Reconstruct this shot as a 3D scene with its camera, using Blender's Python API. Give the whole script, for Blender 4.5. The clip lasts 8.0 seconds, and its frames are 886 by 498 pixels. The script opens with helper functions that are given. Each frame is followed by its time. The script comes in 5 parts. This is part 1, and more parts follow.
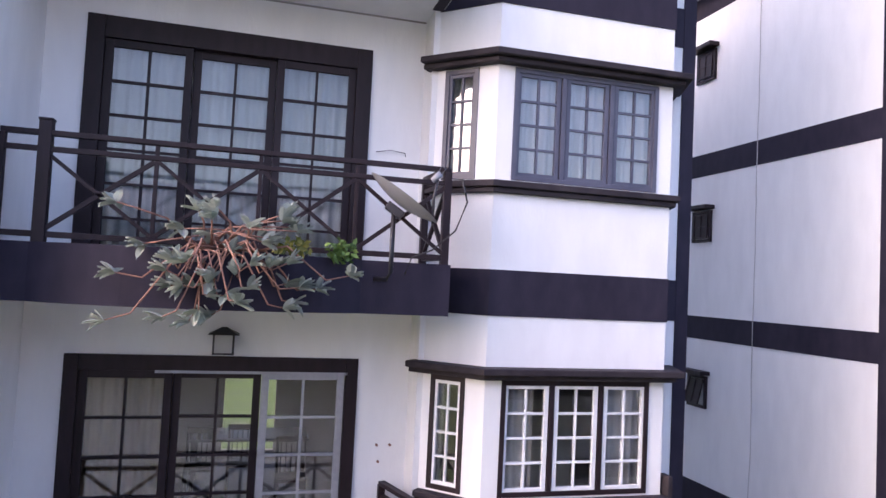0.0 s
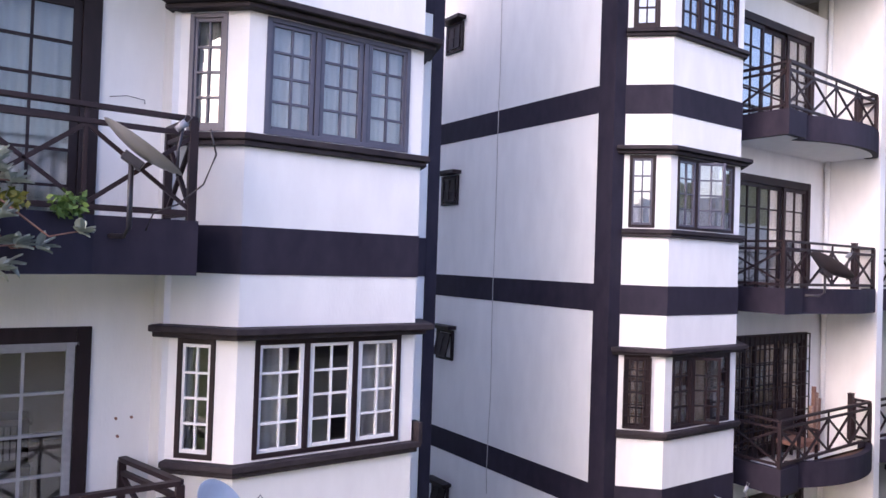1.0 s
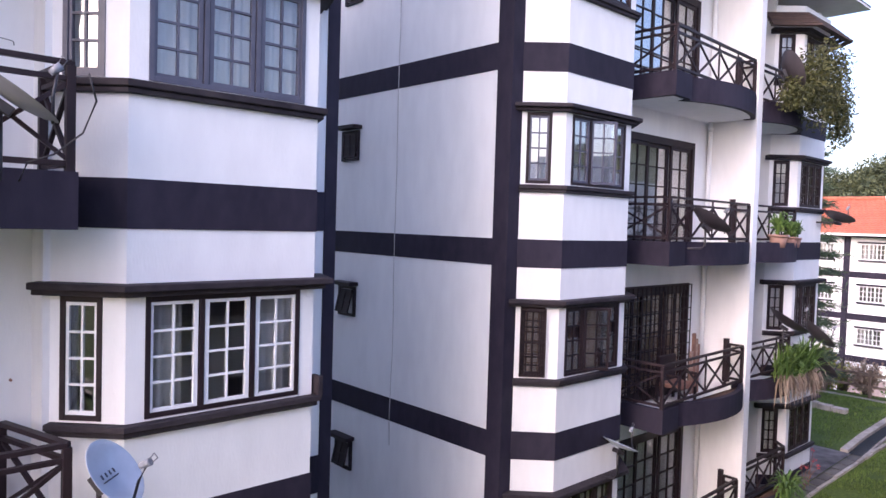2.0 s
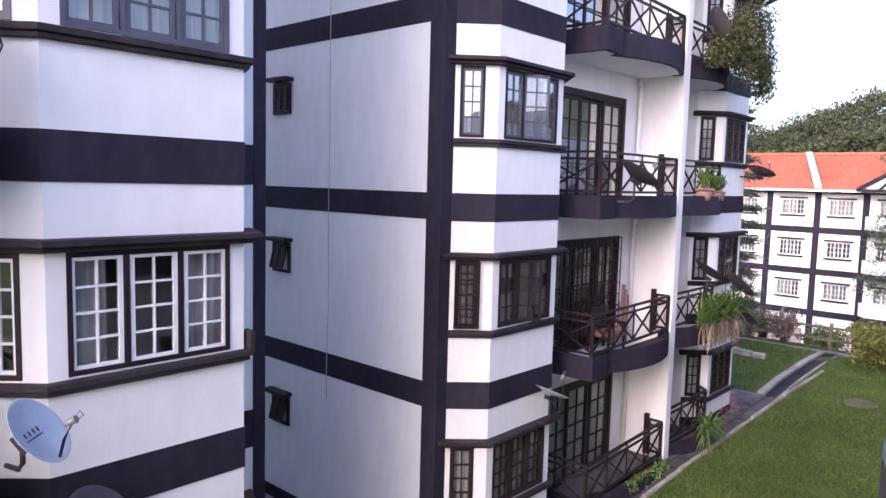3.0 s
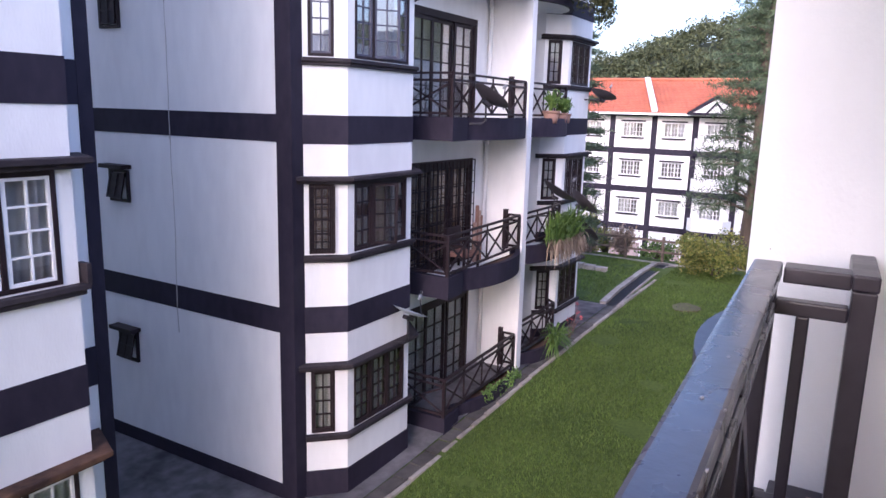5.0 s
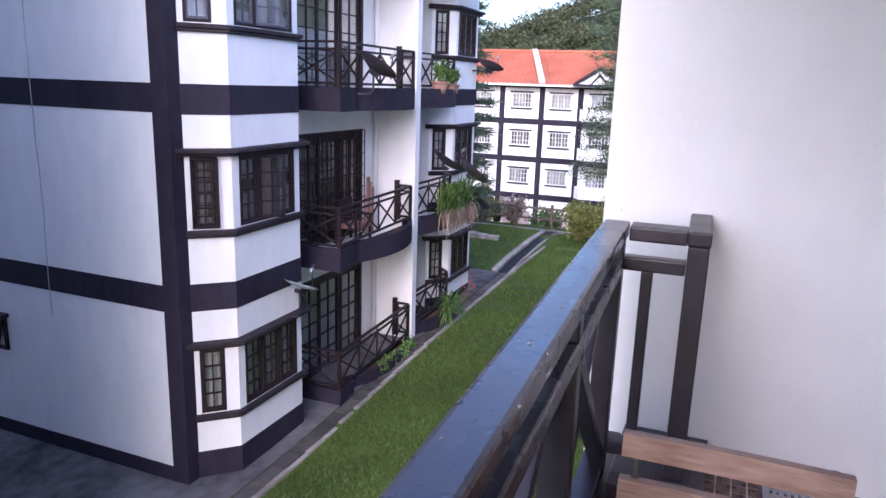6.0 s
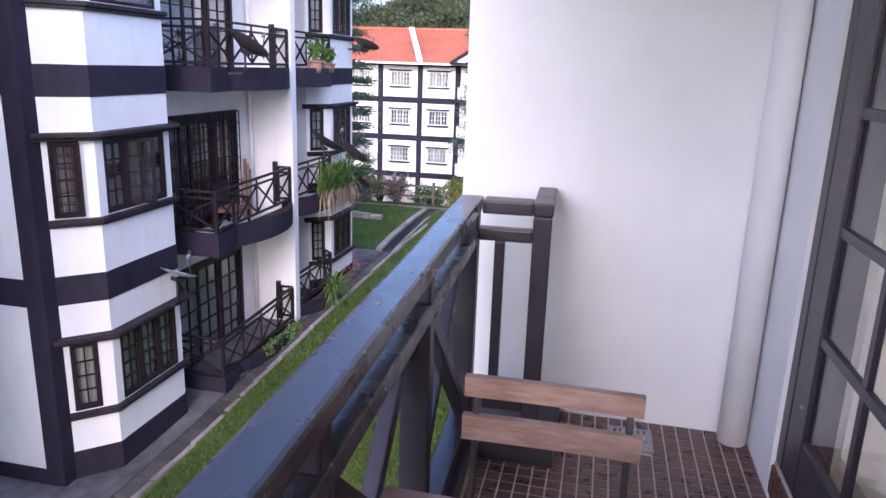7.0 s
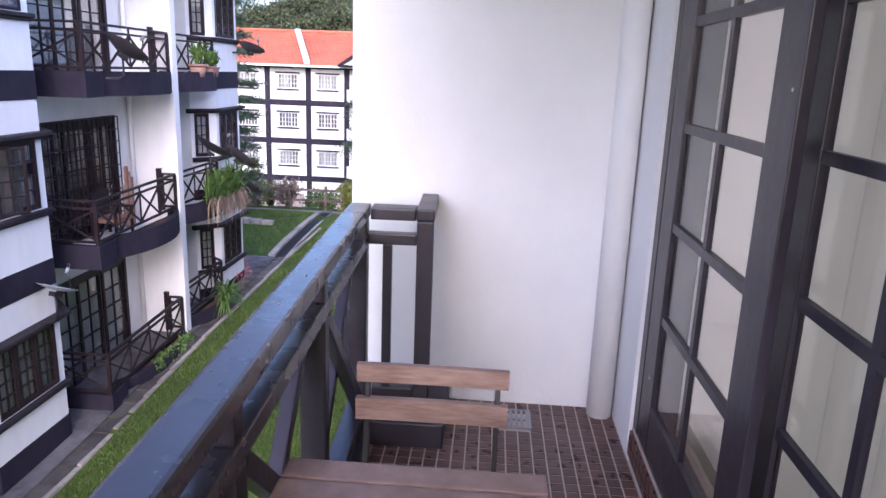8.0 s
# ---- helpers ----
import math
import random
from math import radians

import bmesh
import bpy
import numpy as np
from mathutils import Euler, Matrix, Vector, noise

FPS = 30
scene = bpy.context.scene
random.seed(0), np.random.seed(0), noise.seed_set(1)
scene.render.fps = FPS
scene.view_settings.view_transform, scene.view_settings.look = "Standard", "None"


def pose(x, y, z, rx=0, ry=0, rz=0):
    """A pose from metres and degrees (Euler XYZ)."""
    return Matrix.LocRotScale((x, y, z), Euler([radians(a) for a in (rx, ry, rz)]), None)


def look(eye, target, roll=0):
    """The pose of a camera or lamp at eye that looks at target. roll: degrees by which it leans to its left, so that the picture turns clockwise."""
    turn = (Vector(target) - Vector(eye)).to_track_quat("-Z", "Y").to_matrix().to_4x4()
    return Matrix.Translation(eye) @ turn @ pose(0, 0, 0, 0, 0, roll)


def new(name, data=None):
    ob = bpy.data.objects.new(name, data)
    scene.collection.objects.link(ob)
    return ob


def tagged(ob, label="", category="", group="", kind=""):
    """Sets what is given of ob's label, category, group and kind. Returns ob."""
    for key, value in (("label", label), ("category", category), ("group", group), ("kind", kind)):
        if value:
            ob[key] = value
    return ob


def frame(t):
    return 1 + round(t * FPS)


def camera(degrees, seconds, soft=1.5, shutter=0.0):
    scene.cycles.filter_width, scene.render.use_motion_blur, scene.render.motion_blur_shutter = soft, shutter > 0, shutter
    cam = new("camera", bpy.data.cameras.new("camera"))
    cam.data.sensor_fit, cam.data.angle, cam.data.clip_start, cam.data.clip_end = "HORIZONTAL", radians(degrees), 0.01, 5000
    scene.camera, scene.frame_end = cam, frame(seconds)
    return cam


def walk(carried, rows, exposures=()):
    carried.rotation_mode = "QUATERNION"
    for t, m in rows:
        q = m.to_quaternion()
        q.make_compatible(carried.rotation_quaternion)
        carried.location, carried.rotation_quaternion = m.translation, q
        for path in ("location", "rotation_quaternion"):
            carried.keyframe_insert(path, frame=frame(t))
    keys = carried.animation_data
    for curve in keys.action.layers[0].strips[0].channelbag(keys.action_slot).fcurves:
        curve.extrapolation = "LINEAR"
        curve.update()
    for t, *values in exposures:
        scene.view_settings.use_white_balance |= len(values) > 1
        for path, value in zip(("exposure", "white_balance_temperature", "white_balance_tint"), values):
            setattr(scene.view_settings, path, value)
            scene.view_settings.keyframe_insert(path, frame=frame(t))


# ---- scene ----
cam = camera(64.3, 8.0)
PATH = [
    (0, (0.706, -0.167, 6.452), (1.231, 1.76, 6.552), 2.8),
    (0.5, (0.73, -0.145, 6.394), (1.622, 1.644, 6.477), 2.5),
    (1, (0.734, -0.147, 6.361), (1.879, 1.493, 6.396), 1.9),
    (1.5, (0.739, -0.145, 6.322), (2.015, 1.396, 6.313), 1.7),
    (2, (0.756, -0.208, 6.316), (2.113, 1.259, 6.242), 1.7),
    (3.5, (0.796, -0.294, 6.262), (2.324, 0.974, 6.019), 1.5),
    (4, (0.808, -0.303, 6.262), (2.391, 0.883, 5.964), 1.6),
    (4.5, (0.824, -0.314, 6.244), (2.459, 0.785, 5.899), 1.5),
    (6, (0.827, -0.44, 6.223), (2.633, 0.289, 5.767), 1.9),
    (6.5, (0.777, -0.497, 6.227), (2.637, 0.058, 5.744), 1.9),
    (7, (0.689, -0.548, 6.252), (2.58, -0.133, 5.749), 1.9),
    (7.5, (0.586, -0.582, 6.264), (2.5, -0.295, 5.759), 2.0),
    (8, (0.485, -0.602, 6.31), (2.421, -0.48, 5.822), 2.1),
]
walk(cam, [(t, look(eye, target, roll)) for t, eye, target, roll in PATH], [(0, 2.1, 6150, 29), (1.5, 1.85, 5950, 28), (4.5, 1.8, 5750, 28), (6, 1.7, 5300, 25), (7, 1.75, 5350, 25), (8, 1.9, 5350, 25)])

# ---- world, sun, exposure ----
world = bpy.data.worlds.new("sky")
scene.world = world
world.use_nodes = True
_wt = world.node_tree
_sky = _wt.nodes.new("ShaderNodeTexSky")
_sky.sky_type = "NISHITA"
_sky.sun_disc = False
_sky.sun_elevation = radians(28)
_sky.sun_rotation = radians(264)
_sky.air_density, _sky.dust_density, _sky.ozone_density = 1.0, 4.0, 1.0
_wt.links.new(_sky.outputs[0], _wt.nodes["Background"].inputs[0])
_wt.nodes["Background"].inputs[1].default_value = 0.15
sun = new("sun", bpy.data.lights.new("sun", "SUN"))
sun.data.energy, sun.data.angle, sun.data.color = 0.1, radians(40), (1.0, 0.92, 0.83)
sun.matrix_basis = look((-16, -1.6, 8.5), (0, 0, 0))

# ---- materials ----


def mat(name, c1, c2, scale=6.0, rough=0.6, bump=0.1, metal=0.0, big=0.6, stretch=1.0, spec=0.5, rnd=0.0, fine=60.0):
    """Two colours mixed by a large and a small noise, with a fine bump; stretch > 1 draws the pattern out upright."""
    m = bpy.data.materials.new(name)
    m.use_nodes = True
    nt = m.node_tree
    n, l = nt.nodes, nt.links
    bsdf = n["Principled BSDF"]
    geo = n.new("ShaderNodeNewGeometry")
    mp = n.new("ShaderNodeMapping")
    mp.inputs["Scale"].default_value = (1, 1, 1 / stretch)
    l.new(geo.outputs["Position"], mp.inputs[0])
    big_n = n.new("ShaderNodeTexNoise")
    big_n.inputs["Scale"].default_value = big
    big_n.inputs["Detail"].default_value = 6
    sm_n = n.new("ShaderNodeTexNoise")
    sm_n.inputs["Scale"].default_value = scale
    sm_n.inputs["Detail"].default_value = 5
    l.new(mp.outputs[0], big_n.inputs["Vector"])
    l.new(mp.outputs[0], sm_n.inputs["Vector"])
    add = n.new("ShaderNodeMath")
    add.operation = "MULTIPLY_ADD"
    add.inputs[1].default_value = 0.55
    l.new(big_n.outputs[0], add.inputs[0])
    half = n.new("ShaderNodeMath")
    half.operation = "MULTIPLY"
    half.inputs[1].default_value = 0.45
    l.new(sm_n.outputs[0], half.inputs[0])
    l.new(half.outputs[0], add.inputs[2])
    ramp = n.new("ShaderNodeValToRGB")
    ramp.color_ramp.elements[0].position, ramp.color_ramp.elements[1].position = 0.36, 0.64
    ramp.color_ramp.elements[0].color, ramp.color_ramp.elements[1].color = (*c1, 1), (*c2, 1)
    l.new(add.outputs[0], ramp.inputs[0])
    out = ramp.outputs[0]
    if rnd:
        info = n.new("ShaderNodeObjectInfo")
        hsv = n.new("ShaderNodeHueSaturation")
        mr = n.new("ShaderNodeMapRange")
        mr.inputs["To Min"].default_value, mr.inputs["To Max"].default_value = 1 - rnd, 1 + rnd
        l.new(info.outputs["Random"], mr.inputs[0])
        l.new(mr.outputs[0], hsv.inputs["Value"])
        l.new(out, hsv.inputs["Color"])
        out = hsv.outputs[0]
    l.new(out, bsdf.inputs["Base Color"])
    bsdf.inputs["Metallic"].default_value = metal
    bsdf.inputs["Specular IOR Level"].default_value = spec
    rr = n.new("ShaderNodeMapRange")
    rr.inputs["To Min"].default_value, rr.inputs["To Max"].default_value = max(0.03, rough - 0.12), min(1, rough + 0.12)
    l.new(sm_n.outputs[0], rr.inputs[0])
    l.new(rr.outputs[0], bsdf.inputs["Roughness"])
    if bump:
        fn = n.new("ShaderNodeTexNoise")
        fn.inputs["Scale"].default_value = fine
        fn.inputs["Detail"].default_value = 4
        l.new(mp.outputs[0], fn.inputs["Vector"])
        bp = n.new("ShaderNodeBump")
        bp.inputs["Strength"].default_value = bump
        bp.inputs["Distance"].default_value = 0.01
        l.new(fn.outputs[0], bp.inputs["Height"])
        l.new(bp.outputs[0], bsdf.inputs["Normal"])
    return m


def leafy(name, c1, c2, rough=0.55, trans=0.25):
    """Leaves: a colour for each island between two, a little light let through."""
    m = bpy.data.materials.new(name)
    m.use_nodes = True
    n, l = m.node_tree.nodes, m.node_tree.links
    bsdf = n["Principled BSDF"]
    geo = n.new("ShaderNodeNewGeometry")
    ramp = n.new("ShaderNodeValToRGB")
    ramp.color_ramp.elements[0].color, ramp.color_ramp.elements[1].color = (*c1, 1), (*c2, 1)
    l.new(geo.outputs["Random Per Island"], ramp.inputs[0])
    ns = n.new("ShaderNodeTexNoise")
    ns.inputs["Scale"].default_value = 0.6
    l.new(geo.outputs["Position"], ns.inputs["Vector"])
    hsv = n.new("ShaderNodeHueSaturation")
    mr = n.new("ShaderNodeMapRange")
    mr.inputs["To Min"].default_value, mr.inputs["To Max"].default_value = 0.55, 1.45
    l.new(ns.outputs[0], mr.inputs[0])
    l.new(mr.outputs[0], hsv.inputs["Value"])
    l.new(ramp.outputs[0], hsv.inputs["Color"])
    l.new(hsv.outputs[0], bsdf.inputs["Base Color"])
    bsdf.inputs["Roughness"].default_value = rough
    tr = n.new("ShaderNodeBsdfTranslucent")
    l.new(hsv.outputs[0], tr.inputs[0])
    mix = n.new("ShaderNodeMixShader")
    mix.inputs[0].default_value = trans
    l.new(bsdf.outputs[0], mix.inputs[1])
    l.new(tr.outputs[0], mix.inputs[2])
    l.new(mix.outputs[0], n["Material Output"].inputs[0])
    return m


def glassy(name, tint=(0.9, 0.93, 0.95), base=0.06):
    """A window pane: clear, with a mirror gloss that grows towards the edge of sight."""
    m = bpy.data.materials.new(name)
    m.use_nodes = True
    n, l = m.node_tree.nodes, m.node_tree.links
    n.remove(n["Principled BSDF"])
    tr = n.new("ShaderNodeBsdfTransparent")
    tr.inputs[0].default_value = (*tint, 1)
    gl = n.new("ShaderNodeBsdfGlossy")
    gl.inputs["Roughness"].default_value = 0.02
    lw = n.new("ShaderNodeLayerWeight")
    lw.inputs["Blend"].default_value = 0.5
    fr = n.new("ShaderNodeMath")
    fr.operation = "POWER"
    fr.inputs[1].default_value = 5.0
    l.new(lw.outputs["Facing"], fr.inputs[0])
    mr = n.new("ShaderNodeMapRange")
    mr.inputs["To Min"].default_value, mr.inputs["To Max"].default_value = base, 1.0
    l.new(fr.outputs[0], mr.inputs[0])
    mix = n.new("ShaderNodeMixShader")
    l.new(mr.outputs[0], mix.inputs[0])
    l.new(tr.outputs[0], mix.inputs[1])
    l.new(gl.outputs[0], mix.inputs[2])
    geo = n.new("ShaderNodeNewGeometry")
    wav = n.new("ShaderNodeTexNoise")
    wav.inputs["Scale"].default_value = 3.0
    l.new(geo.outputs["Position"], wav.inputs["Vector"])
    bp = n.new("ShaderNodeBump")
    bp.inputs["Strength"].default_value, bp.inputs["Distance"].default_value = 0.12, 0.01
    l.new(wav.outputs[0], bp.inputs["Height"])
    l.new(bp.outputs[0], gl.inputs["Normal"])
    l.new(mix.outputs[0], n["Material Output"].inputs[0])
    return m


STUCCO = mat("white_render_wall", (0.70, 0.695, 0.705), (0.79, 0.785, 0.79), scale=5, rough=0.85, bump=0.25, big=0.5, stretch=3, spec=0.2, fine=45)
STUCCO_OWN = mat("white_painted_plaster", (0.76, 0.76, 0.78), (0.84, 0.84, 0.855), scale=4, rough=0.7, bump=0.2, big=0.8, stretch=1.5, spec=0.3, fine=70)
DARK = mat("dark_violet_masonry_paint", (0.018, 0.015, 0.026), (0.034, 0.029, 0.045), scale=7, rough=0.65, bump=0.15, big=0.7, stretch=2.0, spec=0.12)
FRAME = mat("dark_stained_joinery", (0.014, 0.008, 0.010), (0.028, 0.018, 0.022), scale=12, rough=0.5, bump=0.1, big=2, stretch=4, spec=0.22)
BLUEFRAME = mat("dark_blue_grey_joinery", (0.055, 0.055, 0.085), (0.085, 0.085, 0.12), scale=12, rough=0.4, bump=0.08, big=2, spec=0.45)
WHITEFRAME = mat("white_gloss_joinery", (0.70, 0.70, 0.72), (0.80, 0.80, 0.82), scale=12, rough=0.35, bump=0.05, big=2)
ALU = mat("grey_aluminium", (0.32, 0.33, 0.37), (0.42, 0.43, 0.47), scale=20, rough=0.35, bump=0.03, metal=0.6)
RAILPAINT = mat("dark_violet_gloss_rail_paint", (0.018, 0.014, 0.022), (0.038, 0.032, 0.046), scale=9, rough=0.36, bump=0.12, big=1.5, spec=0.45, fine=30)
# same rail paint, lightened and glossed to carry sky light on the upper rails
RAILSKYLIT = mat("sky_lit_violet_rail_paint", (0.042, 0.038, 0.052), (0.080, 0.074, 0.094), scale=9, rough=0.27, bump=0.1, big=1.5, spec=0.65, fine=30)
GRILLE = mat("dark_iron_grille", (0.016, 0.010, 0.012), (0.032, 0.02, 0.023), scale=30, rough=0.6, bump=0.05, spec=0.2)
LEDGE = mat("weathered_dark_ledge", (0.016, 0.012, 0.017), (0.045, 0.037, 0.042), scale=9, rough=0.7, bump=0.3, big=1.3, spec=0.2)
LEDGE_RUST = mat("stained_ledge_top", (0.02, 0.013, 0.014), (0.13, 0.07, 0.045), scale=6, rough=0.8, bump=0.4, big=2.2, spec=0.2)
GLASS = glassy("window_glass")
GLASS_DARK = glassy("mirror_like_window_glass", (0.92, 0.93, 0.95), 0.1)
GLASS_SKY = glassy("bright_reflecting_window_glass", (0.85, 0.88, 0.92), 0.28)
CURTAIN = mat("cream_curtain_cloth", (0.70, 0.68, 0.64), (0.83, 0.81, 0.77), scale=3, rough=0.9, bump=0.1, big=2, stretch=8, spec=0.1)
CURTAIN_WARM = mat("brown_curtain_cloth", (0.20, 0.13, 0.09), (0.36, 0.26, 0.19), scale=3, rough=0.9, bump=0.1, big=2, stretch=8, spec=0.1)
# plaster greyed so unlit rooms look dim; the next one is the lit room's
ROOM = mat("shade_toned_room_plaster", (0.25, 0.23, 0.22), (0.33, 0.31, 0.29), scale=2, rough=0.9, bump=0.05)
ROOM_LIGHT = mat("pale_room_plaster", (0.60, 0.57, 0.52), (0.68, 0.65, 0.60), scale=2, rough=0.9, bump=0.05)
CONCRETE = mat("stained_concrete", (0.10, 0.095, 0.10), (0.34, 0.32, 0.33), scale=3.5, rough=0.9, bump=0.5, big=0.9, spec=0.2)
CONCRETE_DARK = mat("damp_dark_concrete", (0.035, 0.03, 0.028), (0.11, 0.10, 0.09), scale=4, rough=0.85, bump=0.5, big=0.8)
GRASSGROUND = mat("lawn_soil_and_grass", (0.042, 0.066, 0.017), (0.105, 0.145, 0.033), scale=14, rough=0.95, bump=0.9, big=0.35, spec=0.1, fine=30)
GRASSBLADE = leafy("grass_blades", (0.05, 0.092, 0.015), (0.15, 0.215, 0.042), 0.6, 0.35)
SOIL = mat("brown_planter_soil", (0.05, 0.025, 0.015), (0.12, 0.06, 0.035), scale=15, rough=0.95, bump=0.8)
WOOD = mat("worn_brown_hardwood", (0.21, 0.125, 0.095), (0.40, 0.27, 0.22), scale=16, rough=0.5, bump=0.2, big=4, stretch=0.15)
BLACKMETAL = mat("black_painted_steel", (0.015, 0.013, 0.017), (0.03, 0.027, 0.033), scale=20, rough=0.4, bump=0.05)
TILE = mat("brown_glazed_mosaic_tile", (0.075, 0.033, 0.027), (0.125, 0.06, 0.05), scale=25, rough=0.3, bump=0.05, rnd=0.25)
GROUT = mat("pale_pink_grout", (0.50, 0.40, 0.34), (0.64, 0.53, 0.46), scale=20, rough=0.9, bump=0.3)
ROOFTILE = mat("orange_clay_roof_tile", (0.30, 0.085, 0.045), (0.45, 0.15, 0.085), scale=3, rough=0.75, bump=0.2, big=0.4)
ROOFDARK = mat("dark_brown_roof_shingle", (0.035, 0.02, 0.018), (0.09, 0.055, 0.045), scale=6, rough=0.8, bump=0.3)
BARK = mat("grey_brown_bark", (0.07, 0.05, 0.04), (0.17, 0.13, 0.10), scale=8, rough=0.95, bump=0.8, stretch=4)
DISHGREY = mat("grey_painted_dish", (0.16, 0.17, 0.20), (0.26, 0.27, 0.31), scale=6, rough=0.4, bump=0.05)
DISHPALE = mat("pale_blue_grey_dish", (0.38, 0.43, 0.52), (0.52, 0.57, 0.66), scale=5, rough=0.4, bump=0.05)
DISHDARK = mat("dark_dish", (0.03, 0.026, 0.034), (0.06, 0.052, 0.062), scale=6, rough=0.5, bump=0.05)
TERRACOTTA = mat("terracotta_pot", (0.21, 0.11, 0.085), (0.32, 0.19, 0.15), scale=8, rough=0.85, bump=0.2)
STEM = mat("reddish_stem", (0.16, 0.07, 0.05), (0.30, 0.16, 0.12), scale=10, rough=0.8, bump=0.2)
SUCCULENT = leafy("grey_green_succulent_leaf", (0.27, 0.32, 0.29), (0.50, 0.54, 0.50), 0.6, 0.05)
LEAFGREEN = leafy("mid_green_leaf", (0.045, 0.10, 0.022), (0.17, 0.27, 0.06))
LEAFYELLOW = leafy("yellow_green_leaf", (0.06, 0.10, 0.018), (0.33, 0.31, 0.07))
LEAFIVY = leafy("olive_creeper_leaf", (0.035, 0.042, 0.015), (0.12, 0.12, 0.04))
LEAFDRY = leafy("dry_straw_leaf", (0.20, 0.14, 0.10), (0.40, 0.32, 0.26), 0.8)
PINE = leafy("blue_green_conifer_needles", (0.035, 0.06, 0.033), (0.11, 0.155, 0.08), 0.7, 0.1)
WOODLAND = leafy("hill_forest_foliage", (0.026, 0.040, 0.018), (0.085, 0.098, 0.042), 0.8, 0.1)
PATH_MAT = mat("pale_gravel_path", (0.42, 0.36, 0.30), (0.60, 0.53, 0.46), scale=6, rough=0.95, bump=0.4)
STONE = mat("rough_stone_kerb", (0.20, 0.17, 0.15), (0.42, 0.37, 0.33), scale=5, rough=0.9, bump=0.6)

# ---- small builders ----
I4 = Matrix.Identity(4)


def world_of(ob):
    m = I4
    while ob is not None:
        m = (ob.matrix_parent_inverse @ ob.matrix_basis if ob.parent else ob.matrix_basis) @ m
        ob = ob.parent
    return m


def part(name, bm, material, parent=None, label=""):
    """Links a bmesh, laid out in world metres, as one mesh object; under parent if there is one."""
    me = bpy.data.meshes.new(name)
    bm.to_mesh(me)
    bm.free()
    return put(name, me, material, parent, label)


def put(name, me, material, parent=None, label=""):
    if not me.materials:
        me.materials.append(material)
    ob = new(name, me)
    if parent is not None:
        ob.parent = parent
        ob.matrix_parent_inverse = world_of(parent).inverted()
    if label:
        ob["label"] = label
    return ob


def thing(name, at, label, category, group="", kind=""):
    ob = new(name)
    ob.empty_display_size = 0.1
    ob.matrix_basis = Matrix.Translation(at)
    return tagged(ob, label, category, group, kind)


CUBE = ((-1, -1, -1), (1, -1, -1), (1, 1, -1), (-1, 1, -1), (-1, -1, 1), (1, -1, 1), (1, 1, 1), (-1, 1, 1))
SIDES = ((0, 3, 2, 1), (4, 5, 6, 7), (0, 1, 5, 4), (1, 2, 6, 5), (2, 3, 7, 6), (3, 0, 4, 7))


def box(bm, x0, x1, y0, y1, z0, z1, m=I4, bevel=0.0):
    """A box between two corners, seen through the pose m."""
    c, h = Vector(((x0 + x1) / 2, (y0 + y1) / 2, (z0 + z1) / 2)), ((x1 - x0) / 2, (y1 - y0) / 2, (z1 - z0) / 2)
    vs = [bm.verts.new(m @ (c + Vector((a * h[0], b * h[1], d * h[2])))) for a, b, d in CUBE]
    fs = [bm.faces.new([vs[i] for i in s]) for s in SIDES]
    if m.determinant() < 0:
        bmesh.ops.reverse_faces(bm, faces=fs)
    if bevel:
        es = list({e for f in fs for e in f.edges})
        bmesh.ops.bevel(bm, geom=es, offset=min(bevel, 0.45 * 2 * min(h)), segments=2, affect="EDGES", profile=0.6)
    return vs


def bar(bm, a, b, w, d=None, up=(0, 0, 1), bevel=0.0):
    """A bar of section w by d from a to b."""
    a, b = Vector(a), Vector(b)
    ax = (b - a).normalized()
    up = Vector(up)
    if abs(ax.dot(up)) > 0.98:
        up = Vector((1, 0, 0))
    s = ax.cross(up).normalized()
    u = s.cross(ax)
    m = Matrix.Translation((a + b) / 2) @ Matrix((s, ax, u)).transposed().to_4x4()
    ln, d = (b - a).length / 2, d or w
    box(bm, -w / 2, w / 2, -ln, ln, -d / 2, d / 2, m, bevel)


def tube(bm, pts, r, n=8, r2=None):
    """A round rod through points, tapering from r to r2."""
    pts = [Vector(p) for p in pts]
    rings = []
    for i, p in enumerate(pts):
        ax = (pts[min(i + 1, len(pts) - 1)] - pts[max(i - 1, 0)]).normalized()
        ref = Vector((0, 0, 1)) if abs(ax.z) < 0.9 else Vector((1, 0, 0))
        s = ax.cross(ref).normalized()
        u = s.cross(ax)
        rr = r + ((r2 if r2 is not None else r) - r) * i / max(1, len(pts) - 1)
        rings.append([bm.verts.new(p + rr * (math.cos(2 * math.pi * k / n) * s + math.sin(2 * math.pi * k / n) * u)) for k in range(n)])
    for a, b in zip(rings, rings[1:]):
        for k in range(n):
            bm.faces.new((a[k], a[(k + 1) % n], b[(k + 1) % n], b[k])).smooth = True
    bm.faces.new(rings[0][::-1])
    bm.faces.new(rings[-1])


def prism(bm, poly, z0, z1):
    """An upright prism over a plan polygon, anticlockwise from above."""
    lo = [bm.verts.new((x, y, z0)) for x, y in poly]
    hi = [bm.verts.new((x, y, z1)) for x, y in poly]
    bm.faces.new(lo[::-1])
    bm.faces.new(hi)
    for i in range(len(poly)):
        j = (i + 1) % len(poly)
        bm.faces.new((lo[i], lo[j], hi[j], hi[i]))


